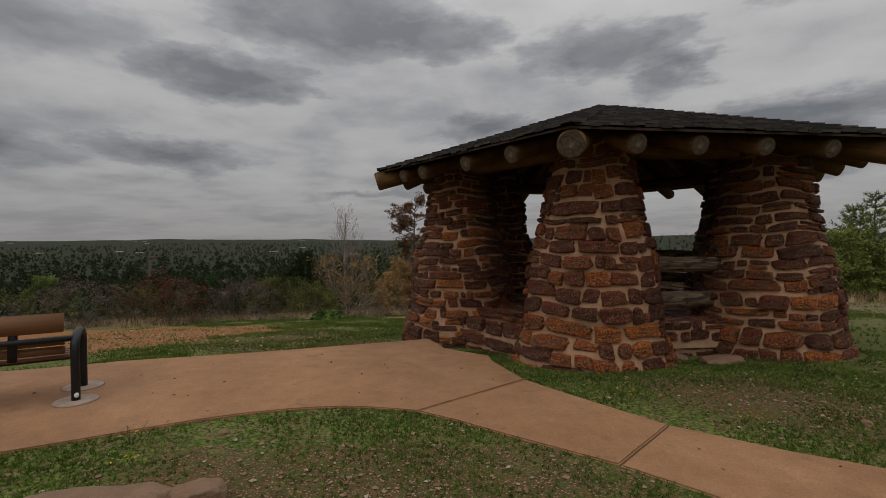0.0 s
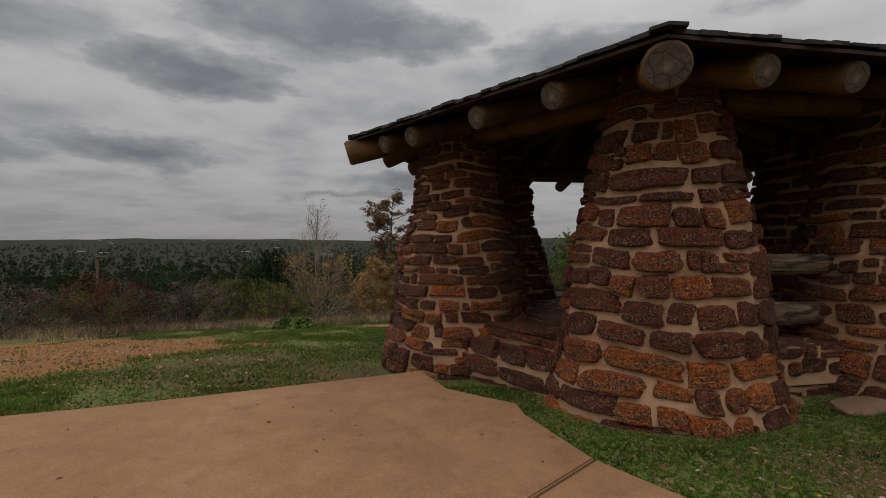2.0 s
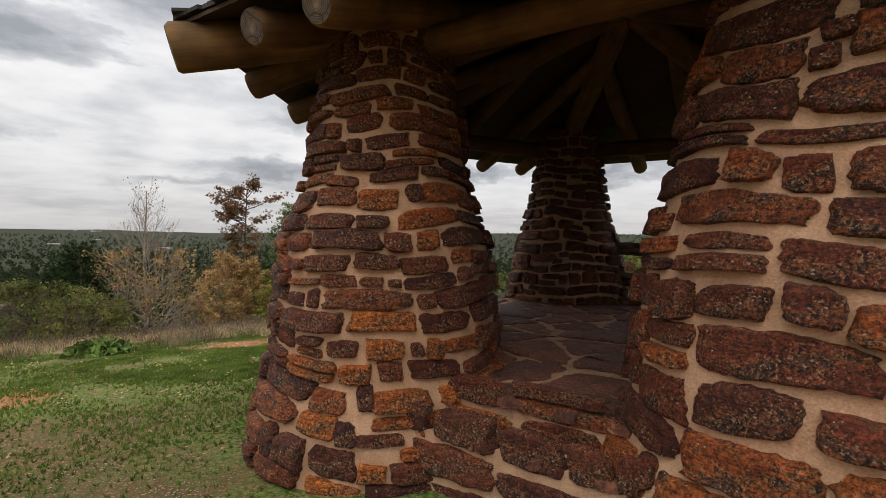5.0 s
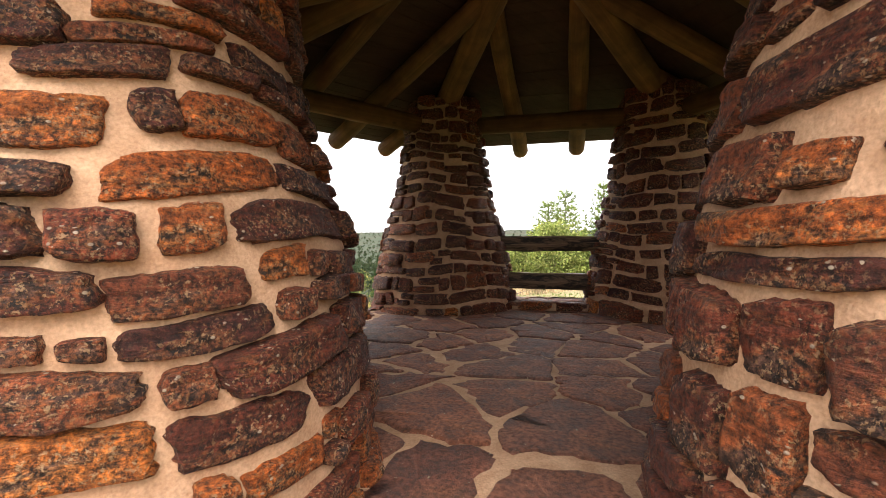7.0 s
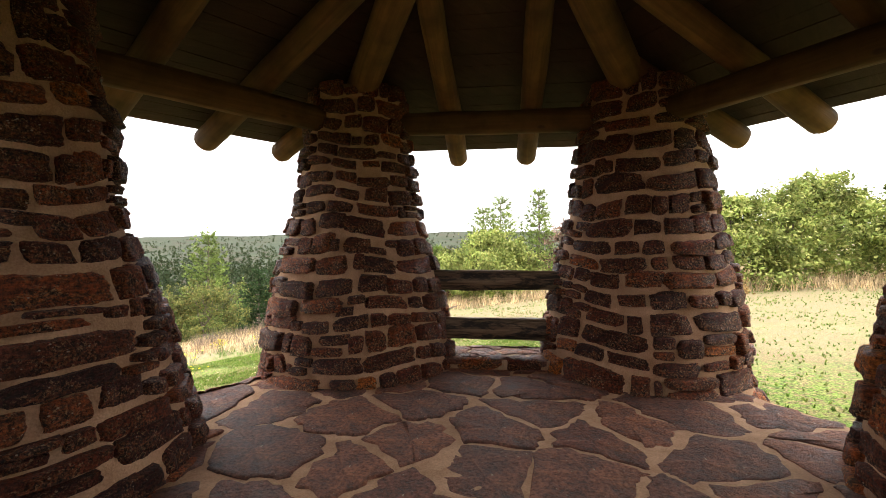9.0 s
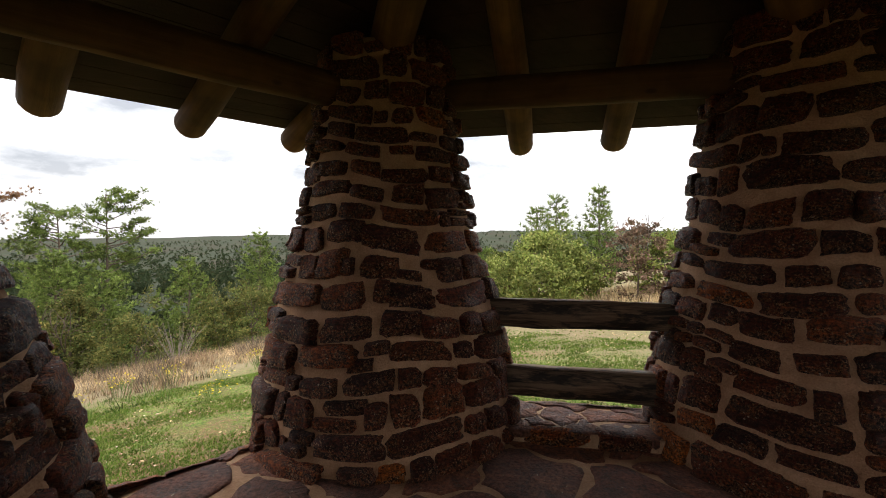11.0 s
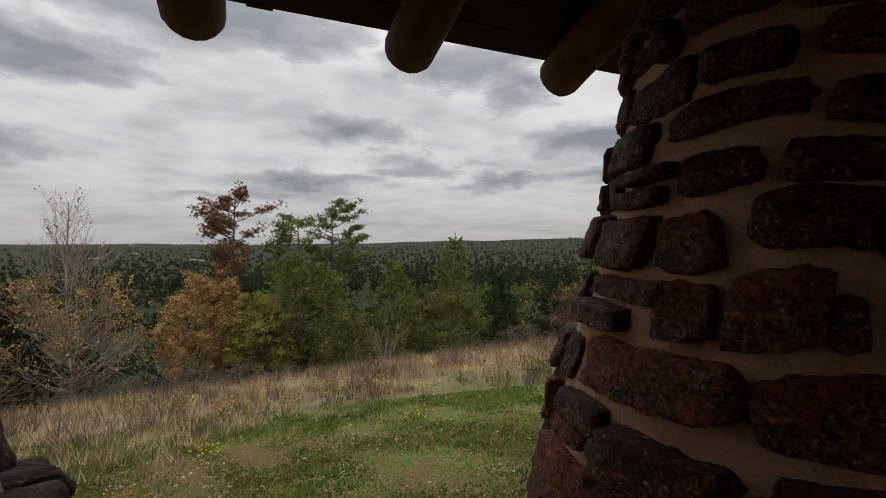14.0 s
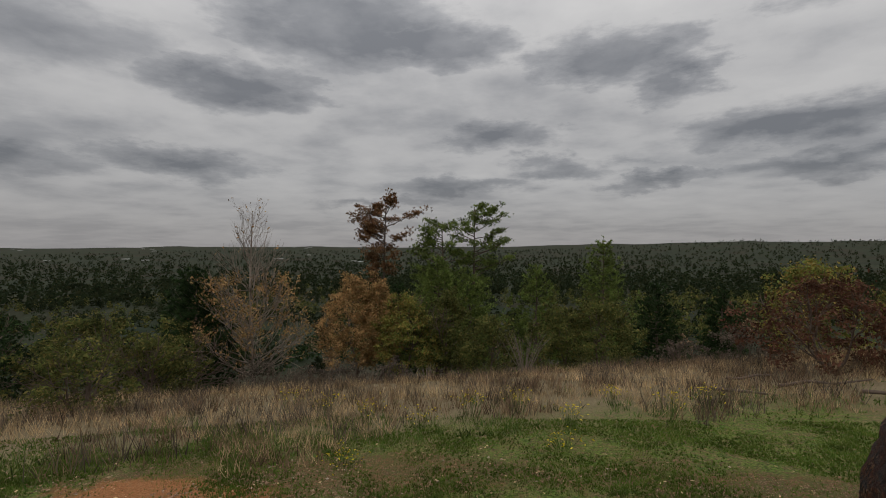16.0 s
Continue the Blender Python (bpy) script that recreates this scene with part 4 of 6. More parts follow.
# where the rafters stand along each of the six eaves
SPACING = ((-1.44, -0.59, 0.36, 1.34), (-1.40, -0.46, 0.47, 1.30), (-1.40, -0.46, 0.49, 1.40), (-1.40, -0.43, 0.56, 1.42), (-1.42, -0.55, 0.37, 1.40), (-1.62, -0.97, 0.26, 1.27))
for i in range(6):
    deg = 255 + 60 * i
    R = EAVE_A / 0.866 + (0.20 if deg == 555 else 0.08)
    log_thing("hip_rafter", polar(R, deg, EAVE_Z - 0.06), polar(0.12, deg, apex_z - 0.06), 0.19, 0.15, LOG, "thick peeled hip log running from pillar to roof peak", "rafter", "hip rafters", None, i * 3.1)
    # jack rafters, square to each eave
    nd = deg + 30
    n = Vector((math.cos(radians(nd)), math.sin(radians(nd)), 0))
    t = Vector((-n.y, n.x, 0))
    mid = Vector((CX, CY, 0))
    for o in SPACING[i]:
        a1 = abs(o) * 1.732 + 0.12
        log_thing("rafter", mid + n * (EAVE_A + 0.03) + t * o + Vector((0, 0, EAVE_Z - 0.02)), mid + n * a1 + t * o + Vector((0, 0, rafter_z(a1))), 0.138, 0.115, LOG,
                  "peeled round rafter log with a weathered sawn end", "rafter", "jack rafters", None, i * 5.3 + o)
    # plate log from pillar to pillar
    a, b = polar(PILLAR_R, deg), polar(PILLAR_R, deg + 60)
    z = rafter_z(PILLAR_R * 0.866) - 0.27
    log_thing("plate_log", (*a.lerp(b, 0.06).xy, z), (*a.lerp(b, 0.94).xy, z), 0.14, 0.13, BEAM, "round log plate spanning between two stone pillars", "beam", "plate logs", None, i * 2.2)


def roof_deck():
    """Boards parallel to the eaves on all six slopes, one mesh."""
    lists = []
    rng = random.Random(4)
    for i in range(6):
        nd = radians(255 + 60 * i + 30)
        n = Vector((math.cos(nd), math.sin(nd), 0))
        t = Vector((-n.y, n.x, 0))
        mid = Vector((CX, CY, 0))
        a = EAVE_A + 0.12
        while a > 0.06:
            b = max(a - 0.165, 0.0)
            z0 = 0.168
            vs = []
            jit = rng.uniform(0, 0.006)
            for dz in (0.0, 0.03):
                for q in (a - 0.004, b + 0.001):
                    for sgn in (-1, 1):
                        vs.append(mid + n * q + t * (sgn * q * 0.5774) + Vector((0, 0, rafter_z(q) + z0 + dz + jit)))
            lists.append((vs, [(0, 1, 3, 2), (4, 6, 7, 5), (0, 4, 5, 1), (2, 3, 7, 6), (0, 2, 6, 4), (1, 5, 7, 3)]))
            a -= 0.165
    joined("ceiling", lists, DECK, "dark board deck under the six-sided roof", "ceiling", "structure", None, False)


roof_deck()


def shingle_roof():
    rf = thing("roof", (CX, CY, EAVE_Z), "low six-sided roof of weathered grey-brown wood shingles", "roof", "", "structure")
    rng = random.Random(9)
    loose, rest = [], []
    for i in range(6):
        nd = radians(255 + 60 * i + 30)
        n = Vector((math.cos(nd), math.sin(nd), 0))
        t = Vector((-n.y, n.x, 0))
        mid = Vector((CX, CY, 0))
        a, row = EAVE_A + 0.13, 0
        while a > 0.12:
            half = a * 0.5774 + 0.02
            u = -half - rng.uniform(0, 0.1)
            while u < half:
                w = rng.uniform(0.09, 0.21)
                u0, u1 = max(u, -half), min(u + w - 0.006, half)
                u += w
                if u1 - u0 < 0.03:
                    continue
                a0, a1 = a + rng.uniform(-0.03, 0.035) + (0.05 if rng.random() < 0.08 else 0), max(a - 0.40, 0.02)
                k = a1 * 0.5774 + 0.02
                th0 = rng.uniform(0.024, 0.042)
                vs = []
                for q, lift0 in ((a0, 0.050 + rng.uniform(-0.008, 0.014)), (a1, 0.006)):
                    for uu in (u0, u1):
                        uc = uu if q == a0 else max(-k, min(k, uu))
                        z = rafter_z(q) + 0.168 + 0.036 + lift0
                        vs.append(mid + n * q + t * uc + Vector((0, 0, z)))
                        vs.append(mid + n * q + t * uc + Vector((0, 0, z - (th0 if q == a0 else 0.005))))
                fs = [(0, 2, 6, 4), (1, 5, 7, 3), (0, 1, 3, 2), (4, 6, 7, 5), (0, 4, 5, 1), (2, 3, 7, 6)]
                (loose if i in (0, 5) and row < 6 and len(loose) < 300 else rest).append((vs, fs))
            a -= 0.175
            row += 1
    for v, f in loose:
        mesh_ob("shingle", v, f, SHINGLE, rf, "", False, v[0])
    j = joined("shingles", rest, SHINGLE_REST, "weathered shingles of the upper and far slopes", "", "stuff", rf, False)
    j.location = -Vector((CX, CY, EAVE_Z))
    # hip caps
    for i in range(6):
        d = 255 + 60 * i
        caps = []
        r = EAVE_A / 0.866 + 0.19
        while r > 0.3:
            r1 = max(r - 0.36, 0.05)
            for sgn in (-1, 1):
                s = Vector((-math.sin(radians(d)), math.cos(radians(d)), 0)) * sgn
                c0, c1 = polar(r, d, rafter_z(r * 0.866) + 0.285), polar(r1, d, rafter_z(r1 * 0.866) + 0.248)
                w0 = s * 0.13 - Vector((0, 0, 0.026))
                vs = [c0, c0 + w0, c1 + w0, c1, c0 - Vector((0, 0, 0.025)), c0 + w0 - Vector((0, 0, 0.025)), c1 + w0 - Vector((0, 0, 0.01)), c1 - Vector((0, 0, 0.01))]
                caps.append((vs, [(0, 1, 2, 3), (7, 6, 5, 4), (0, 4, 5, 1), (1, 5, 6, 2), (2, 6, 7, 3), (3, 7, 4, 0)]))
            r -= 0.19
        j = joined("hip_cap", caps, SHINGLE_REST, "", "", "", rf, False)
        j.location = -Vector((CX, CY, EAVE_Z))


# ---- rails between alternate pillars ----
def rail(a, b, z0, z1, thick, label, seed):
    a, b = Vector(a), Vector(b)
    L = (b - a).length
    bm = box_bm(L, thick, z1 - z0, 0.025, 2)
    bmesh.ops.subdivide_edges(bm, edges=[e for e in bm.edges if abs(e.verts[0].co.x - e.verts[1].co.x) > L * 0.5], cuts=14)
    for v in bm.verts:
        q = Vector((v.co.x * 1.6 + seed, v.co.y * 5, v.co.z * 5))
        v.co.z += 0.016 * noise.noise(q) + 0.010 * noise.noise(q * 3)
        v.co.y += 0.014 * noise.noise(q + Vector((7, 7, 7)))
    ob = part("rail", bm, RAIL, None)
    mid = (a + b) / 2
    ob.matrix_world = pose(mid.x, mid.y, (z0 + z1) / 2, 0, 0, math.degrees(math.atan2(b.y - a.y, b.x - a.x)))
    return tagged(ob, label, "rail", "weathered rails between the pillars")


for deg in (255, 15, 135):
    a, b = polar(PILLAR_R, deg), polar(PILLAR_R, deg + 60)
    a2, b2 = a.lerp(b, 0.2), a.lerp(b, 0.8)
    rail(a2, b2, 1.19, 1.415, 0.14, "upper hewn timber rail, grey and charred, set between stone pillars", deg)
    rail(a2, b2, 0.62, 0.865, 0.15, "lower hewn timber rail, weathered brown, set between stone pillars", deg + 3)


# ---- bench on the apron ----
def bench():
    o = Vector((-3.62, 2.26, 0.012))
    depth = Vector((-0.64, 0.77, 0)).normalized()
    along = Vector((-depth.y, depth.x, 0))
    bn = thing("park_bench", o, "park bench with brown slats and black steel frame, bolted to concrete", "bench")
    yaw = math.degrees(math.atan2(along.y, along.x))

    def slat(name, a, d, z, h, t, tilt, mat=BENCH, L=1.46, label=""):
        bm = box_bm(L, t, h, 0.006, 2)
        ob = part(name, bm, mat, bn, label)
        p = along * a + depth * d + Vector((0, 0, z))
        ob.matrix_local = pose(p.x, p.y, p.z, 0, 0, yaw) @ pose(0, 0, 0, tilt, 0, 0)
        return ob

    slat("back_slat", 0.80, 0.10, 0.825, 0.20, 0.035, 10, BENCH, 1.40)
    slat("back_slat", 0.80, 0.13, 0.625, 0.085, 0.035, 10, BENCH, 1.40)
    slat("back_slat", 0.80, 0.15, 0.525, 0.085, 0.035, 10, BENCH, 1.40)
    for k in range(4):
        slat("seat_slat", 0.80, 0.22 + 0.115 * k, 0.445, 0.035, 0.10, 0)
    slat("back_bracket", 0.50, 0.085, 0.71, 0.50, 0.02, 10, STEEL, 0.075, "black steel bracket")
    slat("back_bracket", 1.10, 0.085, 0.71, 0.50, 0.02, 10, STEEL, 0.075, "black steel bracket")

    def pipe(name, pts, r, label=""):
        v, f = tube(pts, [r] * len(pts), 12)
        return local_part(name, v, f, STEEL, label)

    def local_part(name, v, f, mat, label):
        me = bpy.data.meshes.new(name)
        me.from_pydata([tuple(q) for q in v], [], f)
        me.polygons.foreach_set("use_smooth", [True] * len(me.polygons))
        me.materials.append(mat)
        ob = new(name, me)
        ob.parent = bn
        return tagged(ob, label) if label else ob

    for a in (0.0, 1.60):
        loop = []
        for k in range(17):
            t = math.pi * k / 16
            loop.append(along * a + depth * (0.28 - 0.28 * math.cos(t)) + Vector((0, 0, 0.52 + 0.17 * math.sin(t) ** 0.6)))
        pts = [along * a] + [along * a + Vector((0, 0, z)) for z in (0.2, 0.4)] + loop + [along * a + depth * 0.56 + Vector((0, 0, z)) for z in (0.4, 0.2, 0.0)]
        pipe("arm_frame", pts, 0.041, "black steel arm and leg loop")
        for d in (0.0, 0.56):
            bm = bmesh.new()
            bmesh.ops.create_cone(bm, cap_ends=True, segments=40, radius1=0.20, radius2=0.19, depth=0.014)
            bmesh.ops.translate(bm, vec=along * a + depth * d + Vector((0, 0, 0.007)), verts=bm.verts)
            bm.verts.index_update()
            local_part("footing", [v.co.copy() for v in bm.verts], [[v.index for v in f.verts] for f in bm.faces], PAD, "pale round concrete footing")
            bm.free()
        bm = bmesh.new()
        bmesh.ops.create_uvsphere(bm, u_segments=12, v_segments=8, radius=0.022)
        bmesh.ops.transform(bm, matrix=Matrix.Translation(along * a - depth * 0.032 - along * 0.01 + Vector((0, 0, 0.07))) @ Matrix.Diagonal((1, 1, 1.3, 1)), verts=bm.verts)
        bm.verts.index_update()
        local_part("end_plug", [v.co.copy() for v in bm.verts], [[v.index for v in f.verts] for f in bm.faces], WHITE, "white plastic plug")
        bm.free()
    pipe("back_tube", [along * 0.0 + depth * 0.06 + Vector((0, 0, 0.655)), along * 1.6 + depth * 0.06 + Vector((0, 0, 0.655))], 0.03, "black steel tube behind the back")
    pipe("seat_tube", [along * 0.0 + depth * 0.30 + Vector((0, 0, 0.41)), along * 1.6 + depth * 0.30 + Vector((0, 0, 0.41))], 0.025)


bench()


# ---- rocks ----
def rock(x, y, sx, sy, sz, yaw, label, seed, sink=0.3):
    bm = bmesh.new()
    bmesh.ops.create_icosphere(bm, subdivisions=4, radius=1)
    for v in bm.verts:
        n = v.co.normalized()
        q = Vector((abs(n.x) ** 0.6 * math.copysign(1, n.x), abs(n.y) ** 0.6 * math.copysign(1, n.y), abs(n.z) ** 0.7 * math.copysign(1, n.z)))
        k = 1 + 0.22 * noise.noise(n * 1.4 + Vector((seed, 0, 0))) + 0.10 * noise.noise(n * 3.7 + Vector((seed, 3, 0))) + 0.04 * noise.noise(n * 9 + Vector((seed, 3, 0)))
        v.co = Vector((q.x * sx, q.y * sy, q.z * sz)) * k * 0.8
    ob = part("rock", bm, SAND, None)
    ob.matrix_world = pose(x, y, th(x, y) + sz * (1 - sink) * 0.6 - 0.03, 0, 0, yaw)
    return tagged(ob, label, "rock", "loose rocks")


rock(-1.68, 0.50, 0.56, 0.22, 0.14, 14, "weathered brown sandstone boulder half sunk in grass", 1)
rock(-1.12, 0.72, 0.22, 0.15, 0.13, 40, "dark split sandstone block beside a boulder", 2)
rock(-4.05, 4.18, 0.85, 0.16, 0.09, 24, "long flat reddish stone edging the apron", 3)
rock(-5.6, 3.62, 0.55, 0.2, 0.10, 24, "flat tan stone edging the apron", 4)
rock(-6.8, 3.0, 0.5, 0.2, 0.11, 30, "flat orange stone edging the apron", 5)
rock(-1.62, 1.78, 0.06, 0.045, 0.035, 10, "small pale stone in short grass", 6)
rock(4.15, 2.75, 0.07, 0.05, 0.04, 70, "small white stone in short grass", 8)
rock(3.15, 5.3, 0.45, 0.22, 0.08, 10, "flat brown stone slab at a pillar base", 9)
rock(3.9, 5.05, 0.4, 0.2, 0.08, 25, "flat brown stone slab at a pillar base", 11)


# ---- grasses ----
def blades(name, xs, ys, h, w, lean, per, mat, label, category, seed, zoff=-0.018):
    """Tufts of narrow blades, one mesh."""
    rng = np.random.RandomState(seed)
    n = len(xs) * per
    X, Y = np.repeat(xs, per), np.repeat(ys, per)
    sp = 0.35 * h
    X = X + rng.normal(0, sp, n) * 0.4
    Y = Y + rng.normal(0, sp, n) * 0.4
    Z = terrain(X, Y) + zoff
    hh = h * rng.uniform(0.45, 1.25, n)
    a = rng.uniform(0, 2 * np.pi, n)
    la, lm = rng.uniform(0, 2 * np.pi, n), lean * rng.uniform(0.2, 1.0, n) * hh
    dx, dy = np.cos(a) * w / 2, np.sin(a) * w / 2
    P = np.zeros((n, 3, 3))
    P[:, 0] = np.stack([X - dx, Y - dy, Z], -1)
    P[:, 1] = np.stack([X + dx, Y + dy, Z], -1)
    P[:, 2] = np.stack([X + np.cos(la) * lm, Y + np.sin(la) * lm, Z + hh], -1)
    return tagged(fast_mesh(name, P.reshape(-1, 3), 3, mat), label, category, "", "stuff")


def cards(centres, size, rng, flat=0.0, wide=0.45):
    """Small leaf-shaped quads with random turns round the centres."""
    n = len(centres)
    a = rng.normal(size=(n, 3))
    a[:, 2] *= 1 - flat
    a /= np.linalg.norm(a, axis=1)[:, None] + 1e-9
    b = np.cross(a, rng.normal(size=(n, 3)))
    b /= np.linalg.norm(b, axis=1)[:, None] + 1e-9
    s = size * rng.uniform(0.6, 1.3, n)[:, None]
    P = np.zeros((n, 4, 3))
    P[:, 0] = centres - a * s
    P[:, 1] = centres + b * s * wide
    P[:, 2] = centres + a * s
    P[:, 3] = centres - b * s * wide
    return P.reshape(-1, 3)


def scatter(n, x0, x1, y0, y1, seed, keep):
    rng = np.random.RandomState(seed)
    x, y = rng.uniform(x0, x1, n), rng.uniform(y0, y1, n)
    k = keep(x, y, rng.uniform(0, 1, n))
    return x[k], y[k]


def patchy(x, y):
    return 0.5 + 0.25 * np.sin(x * 1.9 + 1.3 * np.sin(y * 1.1)) + 0.25 * np.sin(y * 2.3 + 1.7 * np.sin(x * 0.8 + 2)) + 0.12 * np.sin(x * 5.3 + y * 4.1)


def on_concrete(x, y):
    near = np.interp(x, [-9.5, -5.5, -3.14, -1.82, -0.83, 0.0, 0.88, 1.7, 2.18, 3.2, 6.0, 10], [-2.6, -0.5, 1.16, 2.11, 2.49, 2.49, 2.05, 1.63, 1.3, 0.65, -0.4, -1.0])
    far_ = np.interp(x, [-12, -8, -5.57, -4.4, -3.08, -1.44, -0.45, 0.25, 0.6, 0.66, 1.07, 1.4, 1.9, 2.32, 3.1, 4.5, 7, 10], [0.2, 2.1, 3.1, 3.78, 4.36, 5.2, 5.72, 4.9, 4.72, 4.45, 3.66, 3.32, 2.85, 2.46, 2.05, 1.55, 0.9, 0.2])
    return (y > near + 0.035) & (y < far_ - 0.035)


def in_pavilion(x, y):
    out = np.hypot(x - CX, y - CY) < 3.3
    for d in range(6):
        c = polar(PILLAR_R, 255 + 60 * d)
        out |= np.hypot(x - c.x, y - c.y) < 1.17
    return out


def lawn(x, y, r):
    s = -0.35 * x + 0.94 * y
    bare = np.exp(-((x - 0.1) / 1.2) ** 2 - ((y - 0.5) / 0.7) ** 2) + np.exp(-((x - 3.7) / 0.9) ** 2 - ((y - 3.4) / 0.5) ** 2) + np.exp(-((x + 8.8) / 2.9) ** 2 - ((y - 8.0) / 3.0) ** 2) + np.exp(-((x + 9.5) / 3.5) ** 2 - ((y - 11.0) / 2.2) ** 2) \
        + np.exp(-((x + 2.7) / 2.0) ** 2 - ((y - 16.5) / 0.75) ** 2) + 0.15 * np.exp(-((x - 1.0) / 2.2) ** 2 - ((y - 15.6) / 0.8) ** 2)
    return ~on_concrete(x, y) & ~in_pavilion(x, y) & (r < np.clip(patchy(x, y) * 1.7 - bare, 0.06, 1)) & (s < 20.5)


_x, _y = scatter(125000, -6, 9, -2.0, 6.0, 11, lawn)
blades("lawn", _x, _y, 0.032, 0.011, 0.9, 4, LEAF["grass"], "short patchy green lawn beside the walk", "grass", 1)
_x, _y = scatter(60000, -12, -1, 4.0, 20.0, 12, lawn)
blades("lawn", _x, _y, 0.042, 0.016, 0.8, 4, LEAF["grass"], "short patchy green lawn on the open hill", "grass", 2)
_x, _y = scatter(120000, -6, 12, 11.0, 21.0, 13, lawn)
blades("lawn", _x, _y, 0.045, 0.014, 0.8, 4, LEAF["grass"], "short bright green lawn behind the pavilion", "grass", 3)
_x, _y = scatter(12000, 6, 26, 4.0, 26.0, 14, lawn)
blades("lawn", _x, _y, 0.05, 0.025, 0.8, 4, LEAF["grass"], "short bright lawn on the flat side of the hill", "grass", 4)


def tall(x, y, r):
    s = -0.35 * x + 0.94 * y
    edge = 18.3 + 1.2 * np.sin(x * 0.6) + 0.7 * np.sin(x * 1.7 + 1)
    return (s > edge) & (s < 31) & (r < np.clip((s - edge) / 1.3 + 0.3, 0, 1))


_x, _y = scatter(24000, -26, 20, 12.0, 36.0, 15, lambda x, y, r: tall(x, y, r) & (patchy(x * 0.45 + 5, y * 0.6) > 0.33))
blades("dry_grass", _x, _y, 0.31, 0.013, 0.8, 5, LEAF["dry"], "tall dry straw-coloured grass on the slope", "grass", 5)
_x, _y = scatter(9000, -26, 20, 12.0, 34.0, 16, lambda x, y, r: tall(x, y, r) & (patchy(x * 0.7, y * 0.7) > 0.5))
blades("dry_weeds", _x, _y, 0.55, 0.016, 0.6, 6, LEAF["grey"], "dry grey-brown weed stalks among the grass", "weeds", 6)
_x, _y = scatter(12000, -26, 20, 12.0, 34.0, 19, lambda x, y, r: tall(x, y, r) & (patchy(x * 0.45 + 5, y * 0.6) < 0.5))
blades("dry_weeds", _x, _y, 0.42, 0.016, 0.7, 6, LEAF["weed"], "red-brown dead weeds among the dry grass", "weeds", 9)
_x, _y = scatter(3400, -14, 16, 14.0, 24.0, 17, lambda x, y, r: (np.abs(-0.35 * x + 0.94 * y - 19.3) < 2.0) & (patchy(x + 3, y) > 0.52))
blades("green_weeds", _x, _y, 0.26, 0.016, 0.8, 5, LEAF["herb"], "green weeds at the edge of the lawn", "weeds", 7)
_x, _y = scatter(2600, -8, 14, 11.5, 19.0, 23, lambda x, y, r: ~in_pavilion(x, y) & (r < 0.25 + 0.75 * (patchy(x * 0.8 + 2, y * 0.9) < 0.45)))
tagged(fast_mesh("leaf_litter", cards(np.stack([_x, _y, terrain(_x, _y) + 0.012], -1), 0.028, np.random.RandomState(6), 0.9), 4, LEAF["dry"]), "scattered straw and dry leaf scraps on the lawn", "litter", "", "stuff")
_x, _y = scatter(1400, -12, -1, 5.5, 14.0, 24, lambda x, y, r: ~in_pavilion(x, y) & ~on_concrete(x, y) & (patchy(x * 0.8 + 2, y * 0.9) < 0.5))
tagged(fast_mesh("leaf_litter", cards(np.stack([_x, _y, terrain(_x, _y) + 0.012], -1), 0.028, np.random.RandomState(7), 0.9), 4, LEAF["dry"]), "scattered straw and dry leaf scraps on the hill lawn", "litter", "", "stuff")
_x, _y = scatter(5000, 14, 34, 8.0, 34.0, 18, lambda x, y, r: (np.hypot(x - 2, y - 7.8) > 18.5) & (np.hypot(x - 2, y - 7.8) < 30))
blades("dry_grass", _x, _y, 0.5, 0.03, 0.5, 5, LEAF["dry"], "dry grass below the trees on the flat side", "grass", 8)


# ---- plants with leaves ----
def needles(centres, dirs, length, rng, per=14, spread=0.75, width=0.018):
    """Brushes of narrow triangles."""
    n = len(centres) * per
    C, D = np.repeat(centres, per, 0), np.repeat(dirs, per, 0)
    d = D + rng.normal(size=(n, 3)) * spread
    d /= np.linalg.norm(d, axis=1)[:, None] + 1e-9
    b = np.cross(d, rng.normal(size=(n, 3)))
    b /= np.linalg.norm(b, axis=1)[:, None] + 1e-9
    L = length * rng.uniform(0.6, 1.2, n)[:, None]
    P = np.zeros((n, 3, 3))
    P[:, 0], P[:, 1], P[:, 2] = C - b * width, C + b * width, C + d * L
    return P.reshape(-1, 3)


def limbs_mesh(limbs, mat, parent, name, sides=6):
    lists = [tube(p, r, sides, False) for p, r in limbs]
    V, F = [], []
    for v, f in lists:
        o = len(V)
        V += v
        F += [tuple(i + o for i in q) for q in f]
    return child(name, V, F, mat, parent)


def child(name, V, F, mat, parent):
    me = bpy.data.meshes.new(name)
    b = BASE[parent.name]
    me.from_pydata([(v[0] - b.x, v[1] - b.y, v[2] - b.z) for v in V], [], F)
    me.polygons.foreach_set("use_smooth", [True] * len(me.polygons))
    me.materials.append(mat)
    ob = new(name, me)
    ob.parent = parent
    return ob


def crown(name, P, k, mat, parent):
    b = BASE[parent.name]
    ob = fast_mesh(name, P - np.array(b), k, mat)
    ob.parent = parent
    return ob


